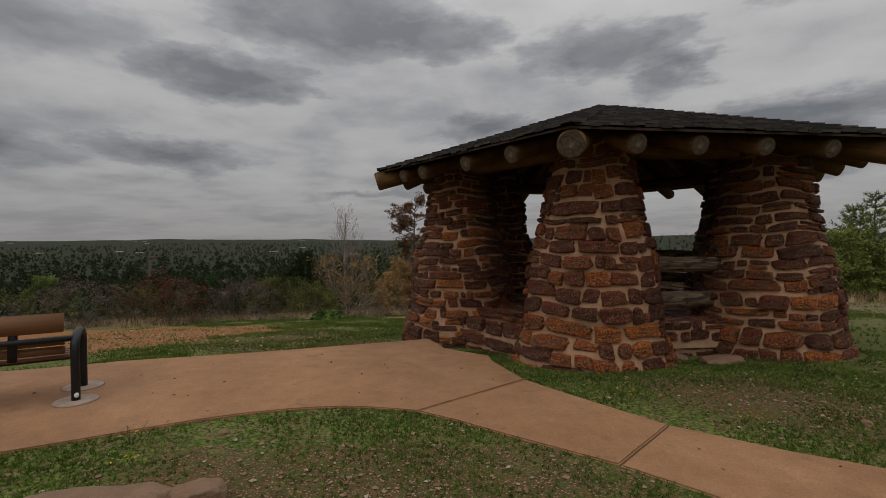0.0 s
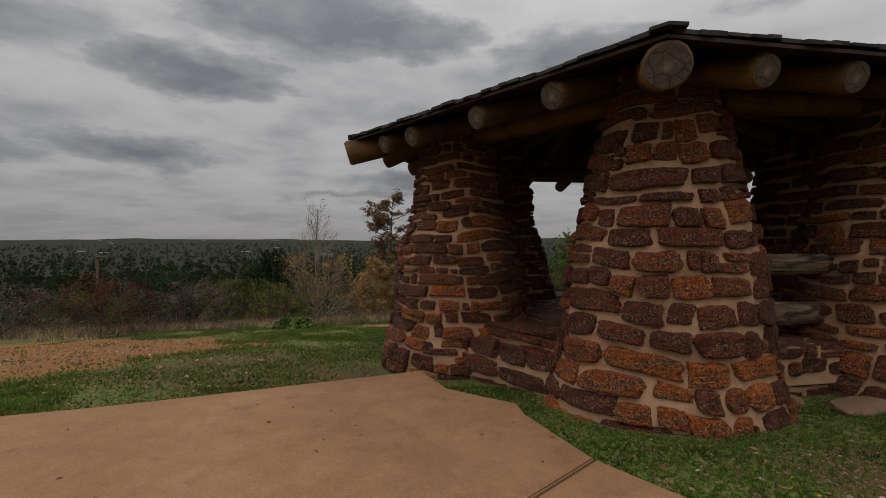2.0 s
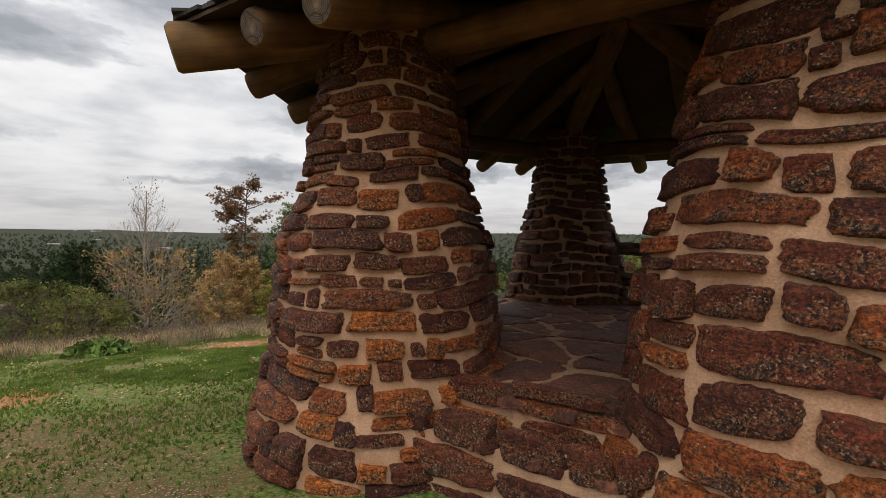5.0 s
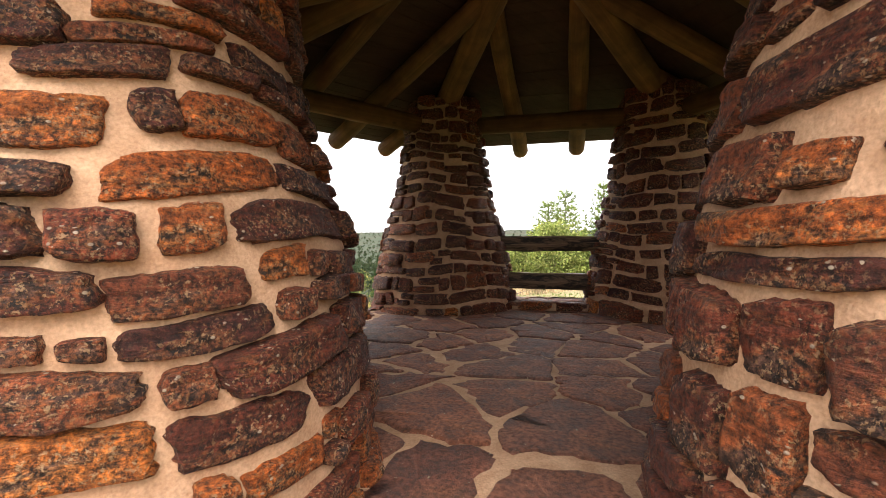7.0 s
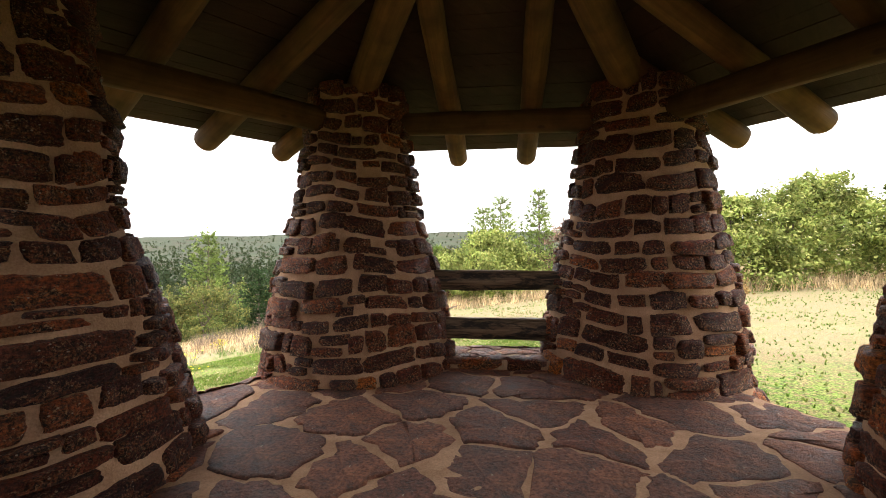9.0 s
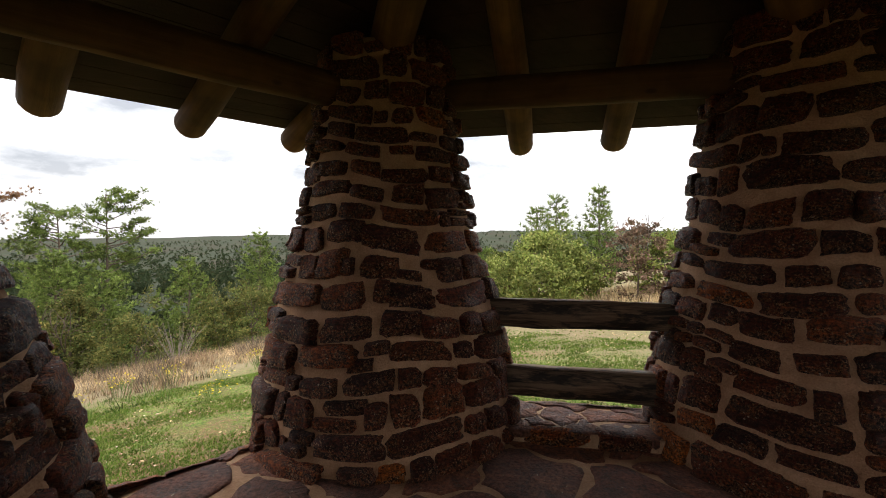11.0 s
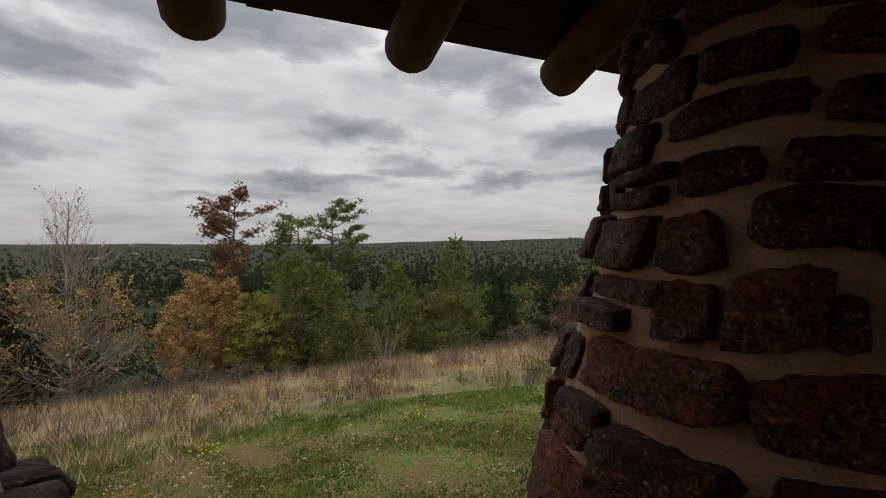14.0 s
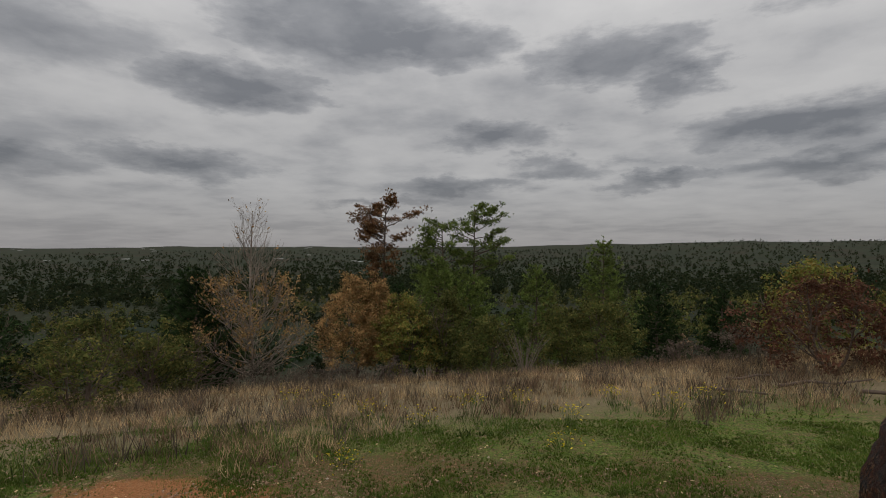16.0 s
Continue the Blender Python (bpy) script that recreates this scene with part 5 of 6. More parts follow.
def young_pine(x, y, top, leaf, label, seed, width=0.30, low=0.1, per=18):
    """A pointed pine with whorls of upswept boughs and bushy needle brushes."""
    rng = np.random.RandomState(seed)
    z = th(x, y) - 0.2
    H = top - z
    t = thing("pine_tree", (x, y, z), label, "tree", "young pines")
    pts = [Vector((x + 0.05 * math.sin(i * 0.8 + seed), y + 0.05 * math.cos(i * 0.7 + seed), z + H * i / 10)) for i in range(11)]
    limbs_mesh([(pts, [0.022 * H * (1 - 0.96 * i / 10) for i in range(11)])], BARK, t, "trunk", 8)
    boughs, C, D = [], [], []
    k = low
    while k < 0.97:
        nb = rng.randint(4, 7)
        a0 = rng.uniform(0, 6.3)
        for j in range(nb):
            a = a0 + j * 2 * np.pi / nb + rng.uniform(-0.3, 0.3)
            L = H * width * (1 - k) ** 0.75 * rng.uniform(0.65, 1.15) + 0.12
            rise = 0.28 + 0.6 * k
            p0 = np.array([x, y, z + H * k])
            out = np.array([math.cos(a), math.sin(a), 0])
            bp = [p0 + out * L * s + np.array([0, 0, L * rise * s * s]) for s in (0, 0.35, 0.7, 1.0)]
            boughs.append(([Vector(q) for q in bp], [0.006 * H * (1 - k) + 0.006, 0.015, 0.01, 0.005]))
            m = max(3, int(L / 0.13))
            for s in np.linspace(0.3, 1.0, m):
                c = p0 + out * L * s + np.array([0, 0, L * rise * s * s]) + rng.normal(0, 0.06, 3) * (0.4 + L)
                C.append(c)
                D.append(out * 0.6 + np.array([0, 0, 0.75]))
                if s > 0.45:
                    side = np.array([-out[1], out[0], 0.25]) * (1 if rng.rand() < 0.5 else -1)
                    C.append(c + side * rng.uniform(0.08, 0.3) * L * 0.6)
                    D.append(side + out * 0.4 + np.array([0, 0, 0.5]))
        k += rng.uniform(0.060, 0.095) * (4.0 / max(H, 4.0)) ** 0.4
    for s in np.linspace(0.85, 1.0, 6):
        C.append(np.array([x, y, z + H * s]))
        D.append(np.array([0, 0, 1.0]))
    limbs_mesh(boughs, BARK, t, "limb", 5)
    crown("needle_crown", needles(np.array(C), np.array(D), 0.30, rng, per, 0.5, 0.021 if per > 12 else 0.017), 3, LEAF[leaf], t)


def tall_pine(x, y, top, leaf, label, seed, spread=2.8, crown_from=0.52, side=1):
    """An old pine: bare trunk, long level limbs, flat tufts with sky between."""
    rng = np.random.RandomState(seed)
    z = th(x, y) - 0.3
    H = top - z
    t = thing("pine_tree", (x, y, z), label, "tree", "old pines")

    def stem(k):
        return np.array([x + 0.25 * math.sin(k * 3 + seed), y, z + H * k * 0.97])
    limbs = [([Vector(stem(i / 14)) for i in range(15)], [0.20 * (1 - 0.9 * i / 14) + 0.02 for i in range(15)])]
    C, D = [], []
    for i in range(34):
        k = crown_from + (0.99 - crown_from) * (i / 33) ** 0.85
        a = rng.uniform(0, 6.3) if i % 3 else (0.2 if side > 0 else 3.0) + rng.uniform(-0.6, 0.6)
        taper = math.sin(min(1.0, (1.05 - k) / (1 - crown_from) * 1.3 + 0.2) * math.pi * 0.5)
        L = spread * taper * rng.uniform(0.35, 1.05)
        if k < crown_from + 0.2 and rng.rand() < 0.5:
            L *= 0.5
        rise = rng.uniform(0.08, 0.5)
        out = np.array([math.cos(a), math.sin(a), 0])
        p0 = stem(k)

        def bough(s):
            return p0 + out * L * s + np.array([0, 0, (rise * s + 0.10 * s * s) * L + 0.06 * math.sin(6 * s + i)])
        limbs.append(([Vector(bough(s)) for s in (0, 0.25, 0.5, 0.75, 1)], [0.055, 0.045, 0.034, 0.024, 0.012]))
        # tufts gather in a few cushions along each bough, with sky between
        for s in rng.uniform(0.45, 1.05, int(2 + L * 1.5)):
            turn = rng.uniform(-0.5, 0.5) * L * 0.35
            mid = bough(s) + np.array([-out[1], out[0], 0]) * turn + np.array([0, 0, rng.uniform(0.0, 0.18)])
            limbs.append(([Vector(bough(s * 0.8)), Vector(mid)], [0.022, 0.008]))
            for q in range(rng.randint(9, 18)):
                off = rng.normal(0, 1, 3) * np.array([0.30, 0.30, 0.15])
                C.append(mid + off)
                D.append(off + np.array([0, 0, 0.35]))
    limbs_mesh(limbs, BARK, t, "trunk", 8)
    crown("needle_crown", needles(np.array(C), np.array(D), 0.24, rng, 17, 0.9, 0.024), 3, LEAF[leaf], t)


def branch(p, d, L, r, depth, rng, limbs, tips, spread=0.65, up=0.12):
    pts, rad = [Vector(p)], [r]
    q = Vector(p)
    d = Vector(d).normalized()
    for i in range(4):
        d = (d + Vector(rng.normal(0, 0.13, 3)) + Vector((0, 0, up * 0.4))).normalized()
        q = q + d * (L / 4)
        pts.append(q.copy())
        rad.append(r * (1 - 0.16 * (i + 1)))
    limbs.append((pts, rad))
    if depth == 0:
        tips.append((np.array(q), np.array(d)))
        return
    for k in range(rng.randint(2, 4)):
        dd = d + Vector(rng.normal(0, spread, 3))
        branch(pts[rng.randint(2, 5)], dd, L * rng.uniform(0.55, 0.8), r * 0.52, depth - 1, rng, limbs, tips, spread, up)
    branch(q, d, L * 0.7, r * 0.6, depth - 1, rng, limbs, tips, spread, up)


def broadleaf(x, y, top, width, leaf, label, seed, dens=1.0, size=0.085, low=0.18, name="broadleaf_tree", lean=0.0):
    """A rounded tree or tall shrub: a few limbs, many leaf clumps, an uneven edge."""
    rng = np.random.RandomState(seed)
    z = th(x, y) - 0.15
    H = max(top - z, 0.8)
    t = thing(name, (x, y, z), label, "tree" if H > 2.2 else "shrub", "")
    limbs, tips = [], []
    stems = 1 if name == "broadleaf_tree" else rng.randint(3, 6)
    for sidx in range(stems):
        a = rng.uniform(0, 6.3)
        d = Vector((math.cos(a) * (0.1 if stems == 1 else 0.4) + lean, math.sin(a) * (0.1 if stems == 1 else 0.4), 1))
        branch((x + 0.1 * math.cos(a) * (stems > 1), y + 0.1 * math.sin(a) * (stems > 1), z), d, H * 0.42, 0.018 * H + 0.01, 3, rng, limbs, tips, 0.55)
    limbs_mesh(limbs, BARK, t, "trunk", 5)
    n = int(46 * dens * (1 + width * H / 10))
    cl = []
    for i in range(n):
        k = rng.uniform(low, 1.0) ** 0.85
        prof = math.sin(min(1.0, (1.06 - k) * 1.9) * math.pi / 2) * (0.45 + 0.55 * min(1, (k - low + 0.12) * 3))
        a = rng.uniform(0, 6.3)
        lump = 0.72 + 0.38 * noise.noise(Vector((math.cos(a) * 1.3, math.sin(a) * 1.3, k * 2.5 + seed)))
        r = width * 0.5 * prof * lump * 1.25 * rng.uniform(0.35, 1.0) ** 0.5
        cl.append((x + r * math.cos(a) + lean * k, y + r * math.sin(a), z + H * k * rng.uniform(0.9, 1.03)))
    for i in range(n // 4):
        k, a = rng.uniform(max(low, 0.3), 1.0), rng.uniform(0, 6.3)
        prof = math.sin(min(1.0, (1.06 - k) * 1.9) * math.pi / 2)
        q = width * 0.5 * prof * rng.uniform(0.9, 1.22)
        cl.append((x + q * math.cos(a) + lean * k, y + q * math.sin(a), z + H * k * rng.uniform(0.95, 1.12)))
    cl = np.array(cl)
    per = int(56)
    sig = np.repeat(rng.uniform(0.09, 0.28, len(cl)) * np.where(np.arange(len(cl)) < n, 1.0, 0.6) * (0.6 + width * 0.12), per)[:, None]
    P = np.repeat(cl, per, 0) + rng.normal(size=(len(cl) * per, 3)) * sig * np.array([1, 1, 0.62])
    P[:, 2] = np.maximum(P[:, 2], z + 0.1)
    crown("foliage", cards(P, size, rng), 4, LEAF[leaf], t)


def bare_tree(x, y, top, label, seed, leaf="orange", few=300, name="bare_tree", width=1.0, mat=PALE):
    rng = np.random.RandomState(seed)
    z = th(x, y) - 0.2
    H = top - z
    t = thing(name, (x, y, z), label, "tree", "")
    limbs, tips = [], []
    pts = [Vector((x + 0.08 * math.sin(i), y, z + H * 0.93 * i / 8)) for i in range(9)]
    limbs.append((pts, [0.010 * H * (1 - 0.9 * i / 8) + 0.006 for i in range(9)]))
    for i in range(74):
        k = 0.12 + 0.82 * (i / 73) ** 1.25
        a = rng.uniform(0, 6.3)
        L = H * 0.155 * width * (1.12 - k) ** 0.55
        branch((x, y, z + H * k * 0.93), (math.cos(a), math.sin(a), 0.30 + 0.7 * k), L, 0.0048 * H * (1.1 - k), 2, rng, limbs, tips, 0.45, 0.25)
    limbs_mesh(limbs, mat, t, "trunk", 4)
    if few:
        T = np.array([p for p, d in tips])
        hi = T[T[:, 2] > z + H * 0.72]
        lo = T[T[:, 2] < z + H * 0.62]
        P = np.concatenate([hi[rng.randint(0, len(hi), few // 45)], lo[rng.randint(0, len(lo), few)] + rng.normal(0, 0.14, (few, 3))])
        crown("leaf_remnant", cards(P, 0.085, rng), 4, LEAF[leaf], t)


def brush(x, y, h, spread, label, seed, mat=PALE, stems=26):
    """A leafless clump of upright stems."""
    rng = np.random.RandomState(seed)
    z = th(x, y) - 0.1
    t = thing("bare_bush", (x, y, z), label, "shrub", "")
    limbs = []
    for i in range(stems):
        a, k = rng.uniform(0, 6.3), rng.uniform(0.1, 0.6) * spread
        p = [Vector((x + 0.12 * math.cos(a) * s + k * math.cos(a) * s ** 1.4 * h, y + k * math.sin(a) * s ** 1.4 * h, z + h * s * rng.uniform(0.85, 1.1))) for s in (0, 0.35, 0.7, 1)]
        limbs.append((p, [0.014, 0.011, 0.008, 0.004]))
    limbs_mesh(limbs, mat, t, "stem_clump", 4)


# old pines and young pines on the slope
tall_pine(-11.1, 57.0, 6.8, "brown", "tall old pine with browned dying needles", 41, 4.4, 0.56, -1)
tall_pine(-2.6, 62.0, 6.6, "pine", "tall green old pine with flat tufts", 43, 4.2, 0.46)
tall_pine(-5.6, 60.5, 4.6, "pine", "broad green old pine with dense tufts", 45, 4.4, 0.36, -1)
young_pine(10.2, 55.1, 2.7, "pine", "pointed bright green young pine", 51, 0.32)
young_pine(3.9, 50.8, 0.2, "pine", "bushy dark green young pine", 52, 0.36)
young_pine(-4.4, 49.5, 1.0, "pine", "bushy green young pine among autumn trees", 53, 0.42)
young_pine(-1.8, 50.5, -0.6, "pine", "bushy green young pine among autumn trees", 59, 0.44)
young_pine(-8.8, 53.0, -1.6, "darkpine", "young dark pine behind orange trees", 54, 0.34)
young_pine(-16.0, 34.8, 0.6, "darkpine", "dark bushy pine on the slope", 55, 0.44)
young_pine(-17.4, 36.4, -0.4, "darkpine", "dark bushy pine on the slope", 56, 0.44)
young_pine(13.4, 50.0, -1.2, "darkpine", "small dark pine on the slope", 57, 0.36)
young_pine(17.0, 47.0, -1.4, "darkpine", "small dark pine on the slope", 58, 0.34)
young_pine(22.0, 24.4, 4.55, "pine", "slender tall young pine with upswept boughs", 61, 0.24, 0.12, 10)
young_pine(20.9, 26.4, 4.15, "pine", "bushy young pine with upswept boughs", 62, 0.32, 0.12, 10)
young_pine(20.8, 27.9, 3.5, "pine", "bushy young pine at the wood edge", 63, 0.34, 0.12, 10)
young_pine(17.0, 27.8, 1.2, "pine", "bushy low pine at the wood edge", 64, 0.42, 0.12, 10)
young_pine(26.6, 21.2, 3.3, "pine", "young pine with upswept tips at the wood edge", 65, 0.28, 0.12, 10)
young_pine(28.2, 20.3, 3.1, "pine", "young pine with upswept tips at the wood edge", 66, 0.3, 0.12, 10)
young_pine(-21.5, 17.5, -0.3, "pine", "small green pine below the gravel edge", 68, 0.42)
# autumn trees and shrubs on the slope
bare_tree(-12.5, 34.6, 4.7, "nearly leafless grey tree with brown leaves below", 71, "orange", 3600, "bare_tree", 1.15)
broadleaf(-10.5, 45.6, -0.6, 5.2, "orange", "small tree in orange autumn leaf", 72, 1.0, 0.09)
broadleaf(-8.6, 46.0, -0.9, 3.6, "orange", "small tree in orange autumn leaf", 73, 0.9, 0.09)
broadleaf(-6.2, 45.2, -2.0, 5.0, "yellow", "small tree turning yellow and orange", 74, 1.0, 0.09)
broadleaf(-3.0, 45.5, -1.7, 4.6, "slope", "rounded olive green tree", 75, 1.0, 0.09)
broadleaf(7.1, 39.4, -1.3, 5.2, "slope", "rounded olive shrub with yellowing leaves", 76, 1.1, 0.085, 0.05)
broadleaf(5.0, 41.0, -1.9, 3.6, "slope", "rounded olive shrub on the slope", 77, 1.0, 0.085, 0.05)
broadleaf(0.4, 40.6, -2.8, 3.8, "slope", "low olive shrub on the slope", 78, 0.9, 0.085, 0.05)
broadleaf(12.6, 28.0, 0.7, 5.0, "maroon", "broad shrub with russet autumn leaves", 79, 0.8, 0.07, 0.05, "large_shrub")
broadleaf(15.5, 27.5, 0.1, 4.6, "maroon", "broad shrub with russet autumn leaves", 80, 0.7, 0.07, 0.05, "large_shrub")
broadleaf(15.2, 33.5, 1.2, 4.4, "yellow", "yellowing shrub behind the russet ones", 81, 0.9, 0.08, 0.1)
broadleaf(-14.0, 25.9, -0.7, 4.0, "slope", "dark olive shrub at the hill edge", 82, 1.0, 0.075, 0.02, "large_shrub")
broadleaf(-17.5, 25.0, -0.6, 4.0, "darkpine", "dark green shrub at the hill edge", 83, 1.0, 0.075, 0.02, "large_shrub")
broadleaf(-10.9, 25.8, -1.3, 2.8, "slope", "rounded green shrub in dry grass", 84, 0.9, 0.07, 0.02, "large_shrub")
broadleaf(-20.5, 22.5, -1.2, 4.4, "slope", "low mixed shrub at the hill edge", 85, 0.9, 0.07, 0.02, "large_shrub")
broadleaf(-14.6, 17.0, 0.0, 4.0, "maroon", "low russet brush at the gravel edge", 86, 0.6, 0.06, 0.02, "large_shrub")
broadleaf(-12.4, 19.4, -0.4, 3.6, "grey", "low grey-brown brush at the gravel edge", 87, 0.6, 0.06, 0.02, "large_shrub")
broadleaf(-17.0, 15.0, 0.0, 4.4, "grey", "low grey-brown brush at the gravel edge", 88, 0.6, 0.06, 0.02, "large_shrub")
broadleaf(-10.0, 22.0, -0.8, 3.2, "slope", "low yellowing brush beside dry grass", 89, 0.6, 0.06, 0.02, "large_shrub")
broadleaf(-19.5, 12.0, 0.0, 4.6, "slope", "low olive brush below the gravel edge", 90, 0.7, 0.06, 0.02, "large_shrub")
broadleaf(-14.0, 30.5, -1.7, 3.0, "slope", "low olive brush on the slope", 91, 0.7, 0.07, 0.02, "large_shrub")
for i, (bx, by) in enumerate(((-6.9, 29.5), (-5.2, 30.2), (-8.0, 27.8), (-3.4, 31.5), (9.8, 33.5), (11.2, 31.0))):
    broadleaf(bx, by, th(bx, by) + 1.3, 2.4, "grey", "low grey leafless brush in dry grass", 130 + i, 0.45, 0.05, 0.02, "low_brush")
brush(2.6, 35.5, 2.6, 0.9, "fan of bare tan stems in dry grass", 92, PALE, 34)
brush(-2.2, 33.0, 1.2, 0.8, "low clump of bare pale stems", 93)
brush(-4.6, 32.0, 1.1, 0.8, "low clump of bare pale stems", 94)
# trees by the flat lawn
broadleaf(17.6, 24.1, 2.05, 4.4, "bright", "rounded yellow-green tree by the lawn", 95, 1.7, 0.085, 0.03)
broadleaf(17.3, 26.3, 1.0, 3.6, "bright", "yellow-green tree at the wood edge", 96, 1.3, 0.085, 0.03)
broadleaf(19.7, 24.0, 1.3, 3.2, "olive", "olive tree at the foot of the pines", 97, 1.2, 0.085, 0.03)
broadleaf(20.8, 21.1, 2.5, 3.0, "dull", "tree with thin russet leaves by the lawn", 98, 0.6, 0.085, 0.03)
broadleaf(22.8, 20.8, 2.0, 3.6, "olive", "olive green tree at the wood edge", 99, 1.2, 0.085, 0.03)
broadleaf(23.3, 18.9, 1.7, 3.8, "olive", "olive green tree at the wood edge", 100, 1.2, 0.085, 0.03)
broadleaf(25.0, 17.6, 2.6, 4.2, "bright", "leafy green tree at the wood edge", 101, 1.4, 0.085, 0.03)
broadleaf(21.2, 13.9, 3.2, 4.6, "bright", "spreading yellow-green tree by the lawn", 106, 1.8, 0.09, 0.03)
broadleaf(24.4, 12.2, 4.0, 5.0, "bright", "spreading yellow-green tree by the lawn", 107, 1.8, 0.09, 0.03)
broadleaf(25.6, 8.0, 4.0, 5.4, "olive", "leafy green tree by the lawn", 108, 1.5, 0.10, 0.03)
broadleaf(27.5, 3.5, 4.0, 6.0, "olive", "leafy green tree by the lawn", 109, 1.2, 0.10, 0.05)
broadleaf(19.0, 13.2, -0.2, 1.1, "orange", "small orange sapling by the lawn", 104, 0.5, 0.06, 0.05, "small_shrub")
for i, (bx, by, zt, lf) in enumerate(((38, 22, 3.6, "pine"), (36, 14, 4.2, "olive"), (35, 6, 4.8, "olive"), (36, -3, 5, "pine"), (30, -10, 5, "olive"), (22, -18, 5, "pine"), (8, -24, 5, "olive"), (-8, -24, 5, "pine"), (-20, -16, 4, "olive"))):
    broadleaf(bx, by, zt, 7.0, lf, "leafy tree closing the wood edge", 140 + i, 1.3, 0.13, 0.03)


# ---- herbs and flowers ----
def herb(x, y, h, w, label, seed, leaf="herb", size=0.09, n=260):
    rng = np.random.RandomState(seed)
    z = th(x, y) - 0.03
    t = thing("leafy_plant", (x, y, z), label, "plant", "")
    a, r = rng.uniform(0, 6.3, n), rng.uniform(0, 1, n) ** 0.6 * w / 2
    P = np.stack([x + r * np.cos(a), y + r * np.sin(a), z + 0.03 + h * rng.uniform(0.2, 1, n) * (1 - 0.6 * (2 * r / w) ** 2)], -1)
    crown("leaf_clump", cards(P, size, rng), 4, LEAF[leaf], t)
    brush_pts = [([Vector((x, y, z)), Vector(P[i])], [0.006, 0.004]) for i in range(0, n, 12)]
    limbs_mesh(brush_pts, LEAFSTEM, t, "stem_clump", 4)
    return t


LEAFSTEM = LEAF["herb"]
herb(-6.5, 16.2, 0.42, 1.4, "low spreading green plant on the lawn", 111, "herb", 0.11, 420)
_fl = ((2.06, 3.05, 0.13), (-2.3, 1.5, 0.1), (-1.9, 1.15, 0.08), (3.05, 2.62, 0.07), (5.4, 21.4, 0.5), (4.4, 22.2, 0.45), (-3.4, 21.5, 0.55), (-2.2, 20.9, 0.5), (-0.6, 17.8, 0.2), (1.1, 21.0, 0.5), (2.2, 21.6, 0.5),
       (0.2, 20.0, 0.4), (3.2, 20.4, 0.4), (-1.1, 20.6, 0.45), (6.4, 22.0, 0.5), (2.9, 18.9, 0.25), (7.8, 18.6, 0.15), (1.9, 13.9, 0.06), (-0.9, 13.3, 0.06))
for i, (fx, fy, fh) in enumerate(_fl):
    rng_f = np.random.RandomState(200 + i)
    t = thing("flowering_weed", (fx, fy, th(fx, fy) - 0.03), "small weed with yellow flowers in the grass", "flower", "yellow flowers")
    n = 18 if fh < 0.2 else 60
    w = 0.09 if fh < 0.2 else 0.2
    P = np.stack([fx + rng_f.normal(0, w, n), fy + rng_f.normal(0, w, n), th(fx, fy) + fh * rng_f.uniform(0.6, 1.1, n)], -1)
    tagged(crown("bloom", cards(P, 0.014 if fh < 0.2 else 0.026, rng_f, 0.5), 4, LEAF["flower"], t), "", "", "", "stuff")
    limbs_mesh([([Vector((fx + 0.4 * (P[k][0] - fx), fy + 0.4 * (P[k][1] - fy), th(fx, fy) - 0.03)), Vector(P[k])], [0.003, 0.002]) for k in range(0, n, 2)], LEAFSTEM, t, "stem_clump", 3)

# fallen limbs at the edge of the lawn
for i, (fx, fy, a, L) in enumerate(((9.2, 24.6, 10, 2.6), (10.4, 23.4, -15, 2.2), (8.2, 25.4, 25, 1.8), (12.2, 22.4, 5, 2.4), (7.2, 23.8, -30, 1.4))):
    d = Vector((math.cos(radians(a)), math.sin(radians(a)), 0))
    p = [Vector((fx, fy, 0)) + d * L * s + Vector((0, 0, 0.1 * math.sin(5 * s + i))) for s in (0, 0.3, 0.6, 1)]
    p = [Vector((q.x, q.y, th(q.x, q.y) + 0.06 + abs(q.z))) for q in p]
    v, f = tube(p, [0.05, 0.045, 0.035, 0.015], 7)
    tagged(mesh_ob("fallen_branch", v, f, BARK), "dead grey-brown branch lying at the lawn edge", "branch", "fallen branches")


# ---- woods of the valley ----
def noise_gap(x, y):
    return 0.5 + 0.3 * np.sin(x * 0.031 + 1.9 * np.sin(y * 0.017)) + 0.3 * np.sin(y * 0.043 + 1.4 * np.sin(x * 0.022 + 1))


